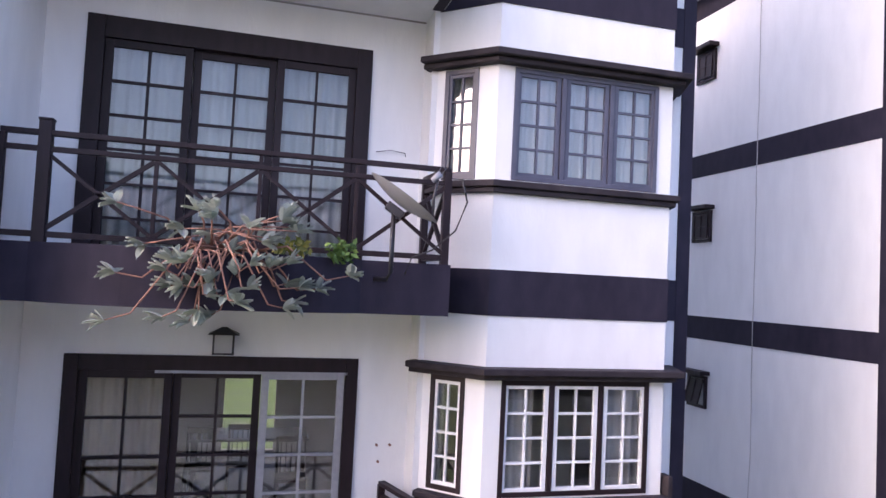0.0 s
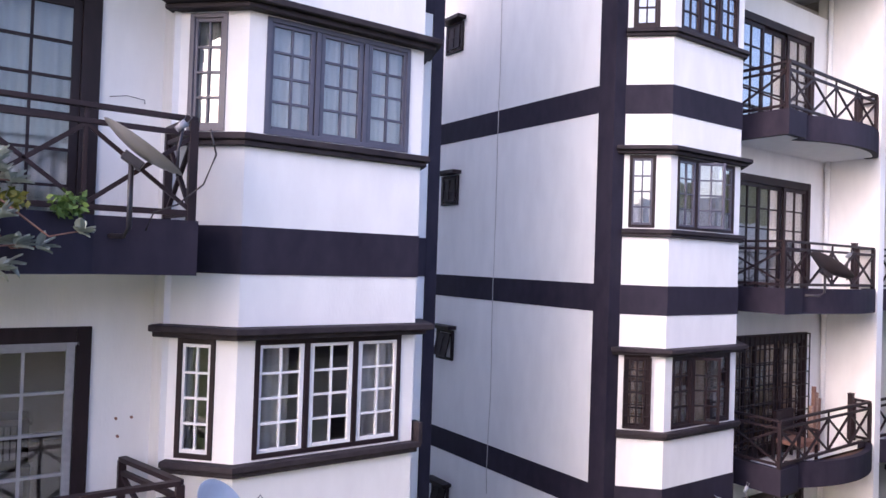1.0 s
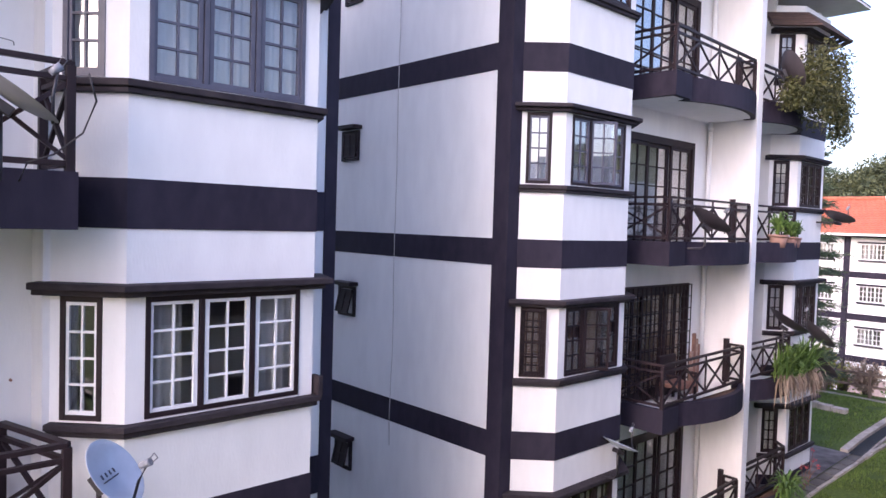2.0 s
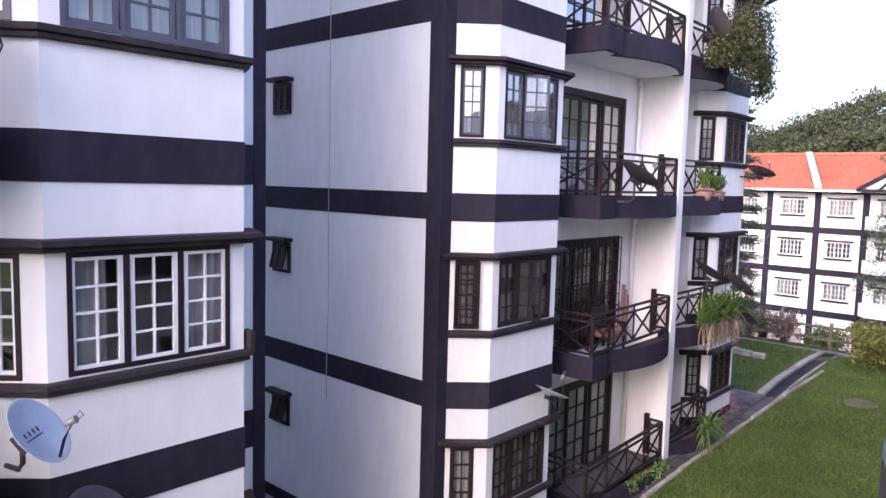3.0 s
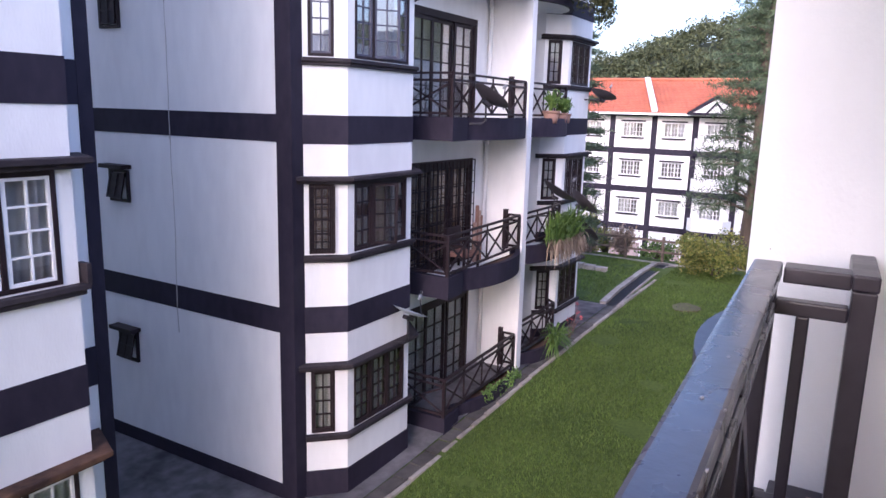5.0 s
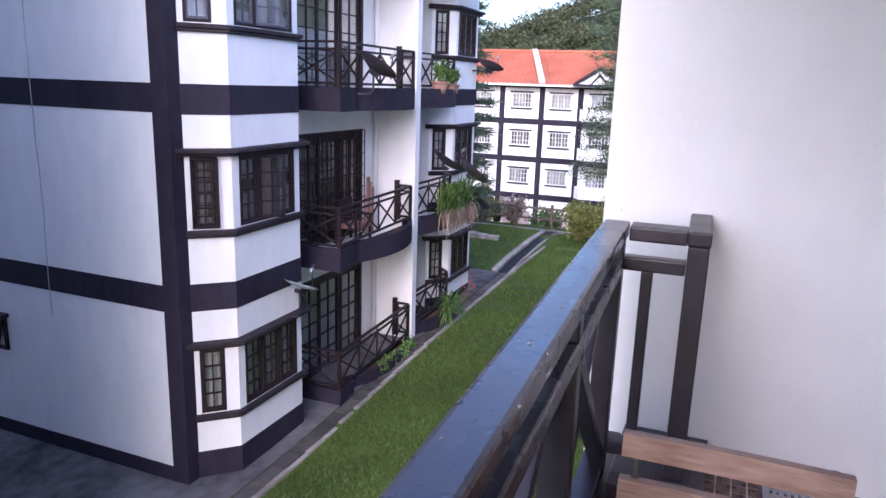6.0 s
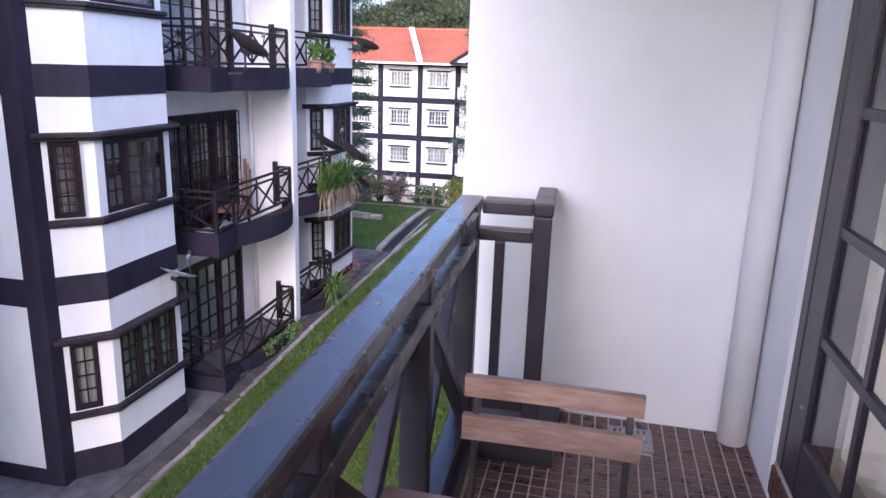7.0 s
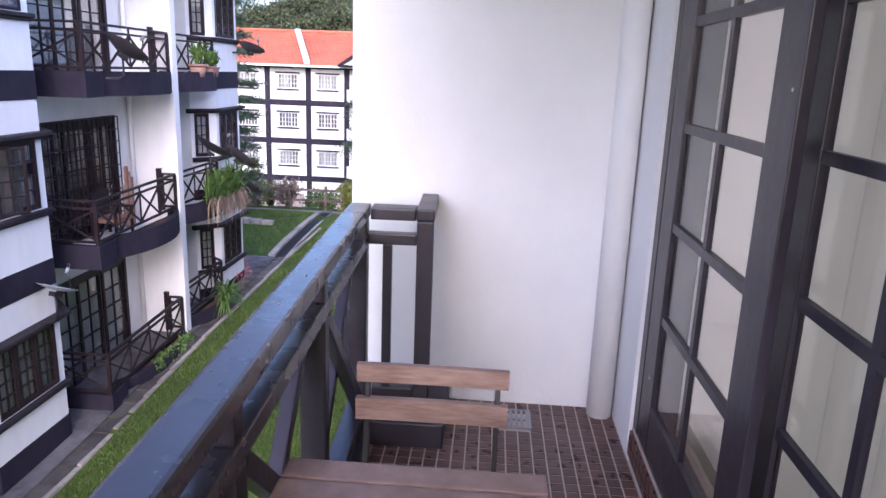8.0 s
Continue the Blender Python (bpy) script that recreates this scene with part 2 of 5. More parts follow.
def wall_strip(bm, line, thick, z0, z1):
    """A wall along an open plan line, its thickness laid to the left of the way, in one piece."""
    pts = [Vector(p) for p in line]
    off = []
    for i, p in enumerate(pts):
        d0 = (pts[i] - pts[i - 1]).normalized() if i else (pts[1] - pts[0]).normalized()
        d1 = (pts[i + 1] - pts[i]).normalized() if i < len(pts) - 1 else d0
        n0, n1 = Vector((-d0.y, d0.x)), Vector((-d1.y, d1.x))
        n = (n0 + n1).normalized()
        off.append(p + n * thick / max(0.4, n.dot(n0)))
    rings = [[bm.verts.new(v) for v in ((*p, z0), (*q, z0), (*q, z1), (*p, z1))] for p, q in zip(pts, off)]
    for r, t in zip(rings, rings[1:]):
        for k in range(4):
            j = (k + 1) % 4
            bm.faces.new((r[k], r[j], t[j], t[k]))
    bm.faces.new(rings[0][::-1])
    bm.faces.new(rings[-1])
    bmesh.ops.recalc_face_normals(bm, faces=bm.faces[:])


def facing(p, q, z=0.0):
    """A pose on the wall from p to q in plan: x along it, y out of it (to the right of the way), z up."""
    d = (Vector(q) - Vector(p)).normalized()
    n = Vector((d.y, -d.x))
    return Matrix(((d.x, n.x, 0, p[0]), (d.y, n.y, 0, p[1]), (0, 0, 1, z), (0, 0, 0, 1)))


def holed(bm, m, length, thick, z0, z1, holes, x0=0.0, y=0.0):
    """A wall in the pose m, from y - thick to y, in one piece, with rectangular holes (x0, x1, z0, z1) all the way through."""
    xs = sorted({x0, x0 + length, *(h[0] for h in holes), *(h[1] for h in holes)})
    zs = sorted({z0, z1, *(min(max(h[2], z0), z1) for h in holes), *(min(max(h[3], z0), z1) for h in holes)})
    vs = {}

    def v(i, k, d):
        if (i, k, d) not in vs:
            vs[i, k, d] = bm.verts.new(m @ Vector((xs[i], y - thick * d, zs[k])))
        return vs[i, k, d]

    def full(i, k):
        if not (0 <= i < len(xs) - 1 and 0 <= k < len(zs) - 1):
            return False
        cx, cz = (xs[i] + xs[i + 1]) / 2, (zs[k] + zs[k + 1]) / 2
        return not any(h[0] < cx < h[1] and h[2] < cz < h[3] for h in holes)

    made = []
    for i in range(len(xs) - 1):
        for k in range(len(zs) - 1):
            if not full(i, k):
                continue
            for d in (0, 1):
                made.append(bm.faces.new((v(i, k, d), v(i + 1, k, d), v(i + 1, k + 1, d), v(i, k + 1, d))))
            for di, dk, p, q in ((-1, 0, (i, k), (i, k + 1)), (1, 0, (i + 1, k), (i + 1, k + 1)), (0, -1, (i, k), (i + 1, k)), (0, 1, (i, k + 1), (i + 1, k + 1))):
                if not full(i + di, k + dk):
                    made.append(bm.faces.new((v(*p, 0), v(*q, 0), v(*q, 1), v(*p, 1))))
    bmesh.ops.recalc_face_normals(bm, faces=made)


def sash(name, m, x0, x1, z0, z1, cols, rows, material, parent, glass=GLASS, depth=0.04, stile=0.05, foot=None, bead=0.022, y=-0.06, label=""):
    """One glazed leaf with its glazing bars; each pane is an object under it."""
    bm = bmesh.new()
    foot = foot or stile
    for a, b in ((x0, x0 + stile), (x1 - stile, x1)):
        box(bm, a, b, y, y + depth, z0, z1, m, 0.004)
    box(bm, x0 + stile, x1 - stile, y + 0.001, y + depth - 0.001, z0, z0 + foot, m, 0.004)
    box(bm, x0 + stile, x1 - stile, y + 0.001, y + depth - 0.001, z1 - stile, z1, m, 0.004)
    gx0, gx1, gz0, gz1 = x0 + stile, x1 - stile, z0 + foot, z1 - stile
    pw, ph = (gx1 - gx0) / cols, (gz1 - gz0) / rows
    for i in range(1, cols):
        box(bm, gx0 + i * pw - bead / 2, gx0 + i * pw + bead / 2, y + 0.004, y + depth - 0.006, gz0, gz1, m)
    for j in range(1, rows):
        box(bm, gx0, gx1, y + 0.005, y + depth - 0.004, gz0 + j * ph - bead / 2, gz0 + j * ph + bead / 2, m)
    leaf = part(name, bm, material, parent, label)
    for i in range(cols):
        for j in range(rows):
            bm = bmesh.new()
            box(bm, gx0 + i * pw, gx0 + (i + 1) * pw, y + depth / 2 - 0.003, y + depth / 2, gz0 + j * ph, gz0 + (j + 1) * ph, m)
            pane = part("pane", bm, glass, leaf)
            pane.visible_shadow = False
    return leaf


def curtain(m, x0, x1, z0, z1, y=-0.2, material=CURTAIN, label="cream gathered curtain behind the window", waves=9):
    """A hanging cloth in soft folds, with a hem of some thickness."""
    bm = bmesh.new()
    n, rows = waves * 6, 6
    grid = []
    for k in range(rows + 1):
        v = k / rows
        line = []
        for i in range(n + 1):
            u = i / n
            w = 0.022 + 0.012 * v
            yy = y + w * math.sin(u * waves * 6.28 + 0.6 * math.sin(u * 9)) + 0.008 * math.sin(u * 31 + v * 3)
            line.append(bm.verts.new(m @ Vector((x0 + (x1 - x0) * u, yy, z1 + (z0 - z1) * v))))
        grid.append(line)
    for k in range(rows):
        for i in range(n):
            bm.faces.new((grid[k][i], grid[k + 1][i], grid[k + 1][i + 1], grid[k][i + 1])).smooth = True
    bmesh.ops.solidify(bm, geom=bm.faces[:], thickness=0.004)
    return tagged(part("curtain", bm, material), label, "curtain")


def leaf_quads(bm, c, spread, count, size, rng, droop=0.3, flat=1.0, slim=0.28):
    """Small pointed leaves strewn round a point."""
    for _ in range(count):
        d = Vector((rng.gauss(0, 1), rng.gauss(0, 1), rng.gauss(0, 1)))
        d = d.normalized() * (rng.random() ** 0.45)
        p = Vector(c) + Vector((d.x * spread[0], d.y * spread[1], d.z * spread[2]))
        ax = Vector((rng.uniform(-1, 1), rng.uniform(-1, 1), rng.uniform(-1, 1) * flat - droop)).normalized()
        s = ax.cross(Vector((rng.uniform(-1, 1), rng.uniform(-1, 1), rng.uniform(-1, 1)))).normalized()
        ln = size * rng.uniform(0.6, 1.4)
        a, b, e, f = p, p + ax * ln * 0.5 + s * ln * slim, p + ax * ln, p + ax * ln * 0.5 - s * ln * slim
        bm.faces.new([bm.verts.new(v) for v in (a, b, e, f)])


def lofted_leaf(bm, base, tip, width, sag=0.0, n=5, thick=0.0):
    """A blade from base to tip that narrows to its point and sags midway."""
    base, tip = Vector(base), Vector(tip)
    ax = tip - base
    s = ax.cross(Vector((0, 0, 1)))
    s = s.normalized() if s.length > 1e-5 else Vector((1, 0, 0))
    rows = []
    for i in range(n + 1):
        u = i / n
        p = base + ax * u + Vector((0, 0, 4 * sag * u * (1 - u)))
        w = width * (math.sin(math.pi * (0.12 + 0.88 * u)) ** 0.7 if u < 1 else 0.03)
        rows.append((bm.verts.new(p - s * w / 2), bm.verts.new(p + Vector((0, 0, -thick - 0.1 * w))), bm.verts.new(p + s * w / 2)))
    for a, b in zip(rows, rows[1:]):
        bm.faces.new((a[0], a[1], b[1], b[0]))
        bm.faces.new((a[1], a[2], b[2], b[1]))

# ---- the ground ----


def height(x, y):
    """The lie of the land: nearly flat by the houses, rising a little along the facade, falling away behind the lawn."""
    knots = ((-60, -0.3), (5, -0.25), (9, 0.0), (16, 0.3), (22, 0.42), (28, 0.4), (33, -0.3), (40, -2.2), (47, -4.6), (70, -4.8), (95, -2.0), (140, 0.0), (400, 6.0))
    for (a, za), (b, zb) in zip(knots, knots[1:]):
        if x <= b:
            u = max(0.0, (x - a) / (b - a))
            return za + (zb - za) * u * u * (3 - 2 * u)
    return knots[-1][1]


def ground_sheet(bm, xs, ys, lift=0.0, wob=0.0):
    rows = [[bm.verts.new((x, y, height(x, y) + lift + wob * noise.noise((x * 0.4, y * 0.4, 0)))) for x in xs] for y in ys]
    for a, b in zip(rows, rows[1:]):
        for i in range(len(xs) - 1):
            bm.faces.new((a[i], a[i + 1], b[i + 1], b[i])).smooth = True


bm = bmesh.new()
ground_sheet(bm, [-400, -200, -80, -30, -10] + [x * 0.5 for x in range(-10, 100)] + [52, 58, 65, 75, 90, 110, 150, 220, 400],
             [-300, -120, -40, -15, -8, -4, -2] + [y * 0.4 for y in range(0, 46)] + [20, 25, 35, 60, 120, 300], wob=0.05)
tagged(part("ground", bm, GRASSGROUND), "mown green lawn between the apartment blocks", "lawn", kind="structure")

# concrete apron along the facade, a drain, and a stone edging to the lawn
bm = bmesh.new()
xs = [2.0 + 0.5 * i for i in range(0, 40)]
rows = [[bm.verts.new((x, y0 + 0.0 * x, height(x, 6) + 0.07)) for x in xs] for y0 in (5.95, 6.3, 7.4, 9.5, 16.0)]
for a, b in zip(rows, rows[1:]):
    for i in range(len(xs) - 1):
        bm.faces.new((a[i], a[i + 1], b[i + 1], b[i]))
bmesh.ops.solidify(bm, geom=bm.faces[:], thickness=0.12)
tagged(part("concrete_apron", bm, CONCRETE), "stained grey concrete apron along the foot of the wall", "pavement", kind="structure")
bm = bmesh.new()
for i in range(44):
    x = 1.0 + 0.5 * i
    z = height(x, 6)
    box(bm, x, x + 0.49, 5.70, 5.95, z - 0.12, z + 0.055)
tagged(part("drain_channel", bm, CONCRETE_DARK), "dark damp drain channel beside the apron", "drain", kind="structure")
edging = thing("lawn_edging", (10, 5.6, 0.1), "pale stone edging slabs between lawn and drain", "kerb", kind="structure")
rng = random.Random(3)
for i in range(40):
    x = 4.0 + 0.55 * i
    z = height(x, 6)
    bm = bmesh.new()
    box(bm, x, x + 0.535, 5.60 + rng.uniform(-0.01, 0.01), 5.69, z - 0.1, z + 0.055 + rng.uniform(-0.012, 0.012), bevel=0.012)
    part("kerb_stone", bm, STONE, edging)

# ---- apartment blocks ----


def offset_line(line, d):
    """The plan line moved d metres to the right of its way."""
    pts, out = [Vector(p) for p in line], []
    for i, p in enumerate(pts):
        d0 = (pts[i] - pts[i - 1]).normalized() if i else (pts[1] - pts[0]).normalized()
        d1 = (pts[i + 1] - pts[i]).normalized() if i < len(pts) - 1 else d0
        n0, n1 = Vector((d0.y, -d0.x)), Vector((d1.y, -d1.x))
        n = (n0 + n1).normalized()
        out.append(p + n * d / max(0.4, n.dot(n0)))
    return out


def strip(name, line, out, thick, z0, z1, material, parent, label=""):
    bm = bmesh.new()
    wall_strip(bm, offset_line(line, out), thick, z0, z1)
    return part(name, bm, material, parent, label)


def moulding(name, line, out, z0, z1, material, parent, label=""):
    """A ledge round a bay: a thick upper board and a thinner one under it."""
    bm = bmesh.new()
    zm = z0 + (z1 - z0) * 0.45
    wall_strip(bm, offset_line(line, out), out + 0.02, zm, z1)
    wall_strip(bm, offset_line(line, out * 0.62), out * 0.62 + 0.02, z0, zm)
    es = [e for e in bm.edges if len(e.link_faces) == 2 and e.calc_face_angle(0) > 1.2 and abs(e.verts[0].co.z - e.verts[1].co.z) < 1e-4]
    bmesh.ops.bevel(bm, geom=es, offset=0.008, segments=1, affect="EDGES")
    return part(name, bm, material, parent, label)


def longer(line, a, b):
    """The line with its first and last pieces lengthened."""
    p = [Vector(q) for q in line]
    p[0] = p[0] + (p[0] - p[1]).normalized() * a
    p[-1] = p[-1] + (p[-1] - p[-2]).normalized() * b
    return [tuple(q) for q in p]


def window_frame(m, x0, x1, z0, z1, material, label, w=0.045, mull=()):
    bm = bmesh.new()
    box(bm, x0, x0 + w, -0.10, 0.012, z0, z1, m, 0.004)
    box(bm, x1 - w, x1, -0.10, 0.012, z0, z1, m, 0.004)
    box(bm, x0 + w, x1 - w, -0.10, 0.010, z0, z0 + w, m, 0.004)
    box(bm, x0 + w, x1 - w, -0.10, 0.010, z1 - w, z1, m, 0.004)
    for x in mull:
        box(bm, x - w / 2, x + w / 2, -0.10, 0.008, z0 + w, z1 - w, m, 0.004)
    return tagged(part("window", bm, material), label, "window", kind="structure")


def grille(m, x0, x1, z0, z1, parent, nx, nz, y=0.06, r=0.008):
    bm = bmesh.new()
    for i in range(nx + 1):
        x = x0 + (x1 - x0) * i / nx
        box(bm, x - r, x + r, y - r, y + r, z0, z1, m)
    for k in range(nz + 1):
        z = z0 + (z1 - z0) * k / nz
        box(bm, x0, x1, y - r * 1.3, y + r * 1.3, z - r, z + r, m)
    for x, z in ((x0, z0), (x1, z0), (x0, z1), (x1, z1)):
        box(bm, x - r, x + r, -0.02, y + r, z - r, z + r, m)
    return part("security_grille", bm, GRILLE, parent, "dark iron security bars")


def bay(bld, line, b, sash_mat, frame_mat, label, cloth=CURTAIN, sides=(0, 1, 2), barred=False, glass=GLASS, ajar=False, ledge=LEDGE, top=2.53, gap=0.0, hang=((0, 1),)):
    """One storey of a canted bay over plan points (left wall, front left, front right, right wall), from the band's top b up."""
    z0, z1, wz0, wz1 = b - 0.02, b + top, b + 0.83, b + 1.88
    for k in range(3):
        p, q = line[k], line[k + 1]
        m, ln = facing(p, q), (Vector(q) - Vector(p)).length
        a, e = (0.16, ln - 0.16) if k == 1 else ((0.09, ln - 0.2) if k == 0 else (0.2, ln - 0.09))
        hole = [(a, e, wz0, wz1)] if k in sides else []
        bm = bmesh.new()
        holed(bm, m, ln, 0.14, z0, z1, hole)
        part("wall", bm, STUCCO, bld)
        if not hole:
            continue
        n = 3 if k == 1 else 1
        step = (e - a) / n
        win = window_frame(m, a, e, wz0, wz1, frame_mat, label, mull=[a + step * i for i in range(1, n)])
        for i in range(n):
            x0, x1 = a + i * step + 0.03, a + (i + 1) * step - 0.03
            mm = m
            if ajar and k == 1 and i == 1:
                mm = m @ Matrix.Translation((x0, -0.02, 0)) @ Matrix.Rotation(radians(38), 4, "Z") @ Matrix.Translation((-x0, 0.02, 0))
            sash("casement", mm, x0, x1, wz0 + 0.035, wz1 - 0.035, 2, 4, sash_mat, win, glass, y=-0.045, stile=0.042, bead=0.02)
        if barred and k == 0:
            grille(m, a, e, wz0 + 0.03, wz1 - 0.03, win, 4, 6, y=0.07)
        for u0, u1 in hang:
            curtain(m, a + (e - a) * u0, a + (e - a) * u1, wz0 - 0.05, wz1 + 0.04, -0.115, cloth, waves=max(3, int(9 * (e - a) * (u1 - u0))))
    moulding("sill_ledge", longer(line, 0.0, 0.0), 0.09, b + 0.70, b + 0.81, LEDGE, bld)
    moulding("hood_ledge", longer(line, 0.10, 0.10), 0.17, b + 1.89, b + 2.0, ledge, bld)
    strip("band", line, 0.012, 0.17, b - 0.42, b, DARK, bld)
    bm = bmesh.new()
    prism(bm, [Vector(line[0]) + Vector((0.02, 0.3)), Vector(line[1]) + Vector((0.02, 0.16)), Vector(line[2]) + Vector((-0.02, 0.16)), Vector(line[3]) + Vector((-0.02, 0.3))], b - 0.4, b - 0.2)
    part("floor_slab", bm, STUCCO, bld)


def french_door(m, x0, x1, z0, z1, rows, frame_mat, label, leaf_mats, glass=GLASS, head=0.16, cloth=CURTAIN, y=0.0, jamb=0.10, hang=((0, 1),), foot=0.14):
    """Three tall glazed leaves in a broad frame."""
    bm = bmesh.new()
    box(bm, x0, x0 + jamb, -0.12 + y, 0.03 + y, z0, z1, m, 0.006)
    box(bm, x1 - jamb, x1, -0.12 + y, 0.03 + y, z0, z1, m, 0.006)
    box(bm, x0 + jamb, x1 - jamb, -0.12 + y, 0.026 + y, z1 - head, z1, m, 0.006)
    box(bm, x0 + jamb, x1 - jamb, -0.12 + y, 0.026 + y, z0, z0 + 0.04, m, 0.004)
    door = tagged(part("balcony_door", bm, frame_mat), label, "door", kind="structure")
    step = (x1 - x0 - 2 * jamb) / 3
    for i in range(3):
        sash("leaf", m, x0 + jamb + i * step + 0.002, x0 + jamb + (i + 1) * step - 0.002, z0 + 0.042, z1 - head - 0.002, 2, rows, leaf_mats[i], door, glass,
             depth=0.045, stile=0.07, foot=foot, bead=0.024, y=-0.05 + y - 0.05 * (i == 1))
    for u0, u1 in hang:
        curtain(m, x0 + (x1 - x0) * u0, x0 + (x1 - x0) * u1, z0 + 0.03, z1 + 0.02, -0.165, cloth, waves=int(8 * (x1 - x0) * (u1 - u0)) + 2)
    return door


def railing(points, z, h, panels, label, tall=(), w=0.06, material=FRAME, stubs=True, xs=None):
    """A balcony railing along plan points: top rail, second rail, bottom rail, posts and a cross in each panel."""
    c = Vector(points[0])
    r = thing("balcony_railing", (c.x, c.y, z), label, "railing", "balcony railings")
    for k in range(len(points) - 1):
        p, q = Vector(points[k]), Vector(points[k + 1])
        P = lambda u, zz: (*(p + (q - p) * u), zz)  # noqa: E731
        for nm, zz, ww, dd in (("top_rail", z + h - 0.02, w, 0.04), ("second_rail", z + h - 0.14, w * 0.7, 0.04), ("bottom_rail", z + 0.06, w * 0.7, 0.045)):
            bm = bmesh.new()
            bar(bm, P(0, zz), P(1, zz), ww, dd, bevel=0.005)
            part(nm, bm, material, r)
        n = panels[k]
        for i in range(n + 1):
            end = i in (0, n)
            if i == 0 and k > 0:
                continue
            bm = bmesh.new()
            t = w * 0.95 if end else w * 0.45
            bar(bm, P(i / n, z - 0.02 if end else z + 0.08), P(i / n, z + h - 0.04), t, t, bevel=0.004)
            part("post" if end else "baluster", bm, material, r)
        if xs is not None and not xs[k]:
            continue
        for i in range(n):
            g = 0.02
            for a, b2 in ((z + 0.09, z + h - 0.17), (z + h - 0.17, z + 0.09)):
                bm = bmesh.new()
                bar(bm, P((i + g) / n, a), P((i + 1 - g) / n, b2), w * 0.5, 0.035 if a < b2 else 0.03, bevel=0.003)
                part("brace", bm, material, r)
    for x, y in tall:
        bm = bmesh.new()
        bar(bm, (x, y, z - 0.02), (x, y, z + h + 0.07), 0.09, 0.09, bevel=0.006)
        bar(bm, (x, y, z + h + 0.07), (x, y, z + h + 0.09), 0.10, 0.10, bevel=0.006)
        part("end_post", bm, material, r)
    return r


def bulge(x0, x1, y, depth, n=14):
    """A shallow arc in plan from (x0, y) to (x1, y), bowed towards -y."""
    r = ((x1 - x0) ** 2 / 4 + depth * depth) / (2 * depth)
    cx, cy = (x0 + x1) / 2, y - depth + r
    a = math.asin((x1 - x0) / 2 / r)
    return [(cx + r * math.sin(-a + 2 * a * i / n), cy - r * math.cos(-a + 2 * a * i / n)) for i in range(n + 1)]


def balcony(bld, back, flat, x0, x1, y, depth, b, low=0.42, material=DARK, right=None):
    """A balcony slab with a dark parapet: plan points of the flat run first, then a bowed planter from x0 to x1."""
    arc = bulge(x0, x1, y, depth)
    line = [p for p in flat] + arc + (right or [])
    bm = bmesh.new()
    wall_strip(bm, line, 0.10, b - low, b)
    part("parapet", bm, material, bld, "dark painted parapet with a bowed planter front")
    inner = [tuple(Vector(p) + Vector((0, 0.05))) for p in line]
    bm = bmesh.new()
    prism(bm, inner + [(inner[-1][0], back), (inner[0][0], back)], b - low + 0.01, b - low + 0.16)
    part("balcony_slab", bm, STUCCO, bld)
    bm = bmesh.new()
    prism(bm, [(p[0], p[1] + 0.1) for p in arc] + [(x1, y + 0.03), (x0, y + 0.03)], b - low + 0.16, b - 0.1)
    part("planter_soil", bm, SOIL, bld)
    return arc


# --- the block across the lawn (right of the gap) ---
B0 = 6.272
bld_b = thing("apartment_block", (14, 7.2, 0), "white rendered apartment block with dark half-timber bands", "building")
BAY1 = [(8.68, 6.74), (9.146, B0), (10.875, B0), (11.34, 6.74)]
BAY2 = [(17.42, 6.74), (17.88, B0), (19.46, B0), (19.92, 6.74)]
LEVELS = [0.32, 3.22, 6.11, 9.01]
for i, b in enumerate(LEVELS):
    wl = "dark-framed small-paned bay window on the white block"
    bay(bld_b, BAY1, b, FRAME if i != 2 else BLUEFRAME, FRAME, wl if i != 1 else "dark-framed bay window behind iron security bars", barred=(i == 1), ajar=(i in (1, 2)),
        glass=GLASS_DARK if i < 2 else GLASS_SKY, sides=(0, 1), cloth=CURTAIN if i != 1 else CURTAIN_WARM)
    bay(bld_b, BAY2, b, FRAME, FRAME, wl, sides=(0, 1), glass=GLASS_DARK)
# side wall with the storey bands, corner post, joint and plinth
bm = bmesh.new()
box(bm, 8.46, 8.68, 6.9, 18, -0.4, 12.2)
part("side_wall", bm, STUCCO, bld_b)
for b in LEVELS[1:] + [11.95]:
    bm = bmesh.new()
    box(bm, 8.448, 8.47, 7.03, 18, b - 0.40, b, bevel=0.003)
    part("side_band", bm, DARK, bld_b)
bm = bmesh.new()
box(bm, 8.445, 8.69, 6.73, 7.03, -0.1, 12.2, bevel=0.006)
part("corner_post", bm, DARK, bld_b)
bm = bmesh.new()
box(bm, 8.44, 8.47, 7.02, 18, -0.4, 0.30)
part("plinth", bm, DARK, bld_b)
strip("plinth", BAY1, 0.02, 0.12, -0.1, 0.5, DARK, bld_b)
bm = bmesh.new()
wall_strip(bm, [BAY1[0], BAY1[1], BAY1[2], BAY1[3]], 0.14, 0.0, 0.4)
part("foundation", bm, STUCCO, bld_b)
strip("plinth", BAY2, 0.02, 0.12, 0.2, 0.62, DARK, bld_b)
# door walls of the two flats
DOORX = (11.92, 14.5)
for b in LEVELS:
    for p, q, hole in (((11.34, 7.08), (15.1, 7.08), (DOORX[0] - 11.34, DOORX[1] - 11.34)), ((15.33, 7.08), (17.42, 7.08), (0.2, 1.9))):
        bm = bmesh.new()
        holed(bm, facing(p, q), q[0] - p[0], 0.15, b - 0.42, b + 2.47, [(*hole, b - 0.3, b + 2.0)])
        part("door_wall", bm, STUCCO, bld_b)
for x in (11.28, 17.415):
    bm = bmesh.new()
    box(bm, x, x + 0.065, 6.74, 7.08, 0, 12.2)
    part("return_wall", bm, STUCCO, bld_b)
bm = bmesh.new()
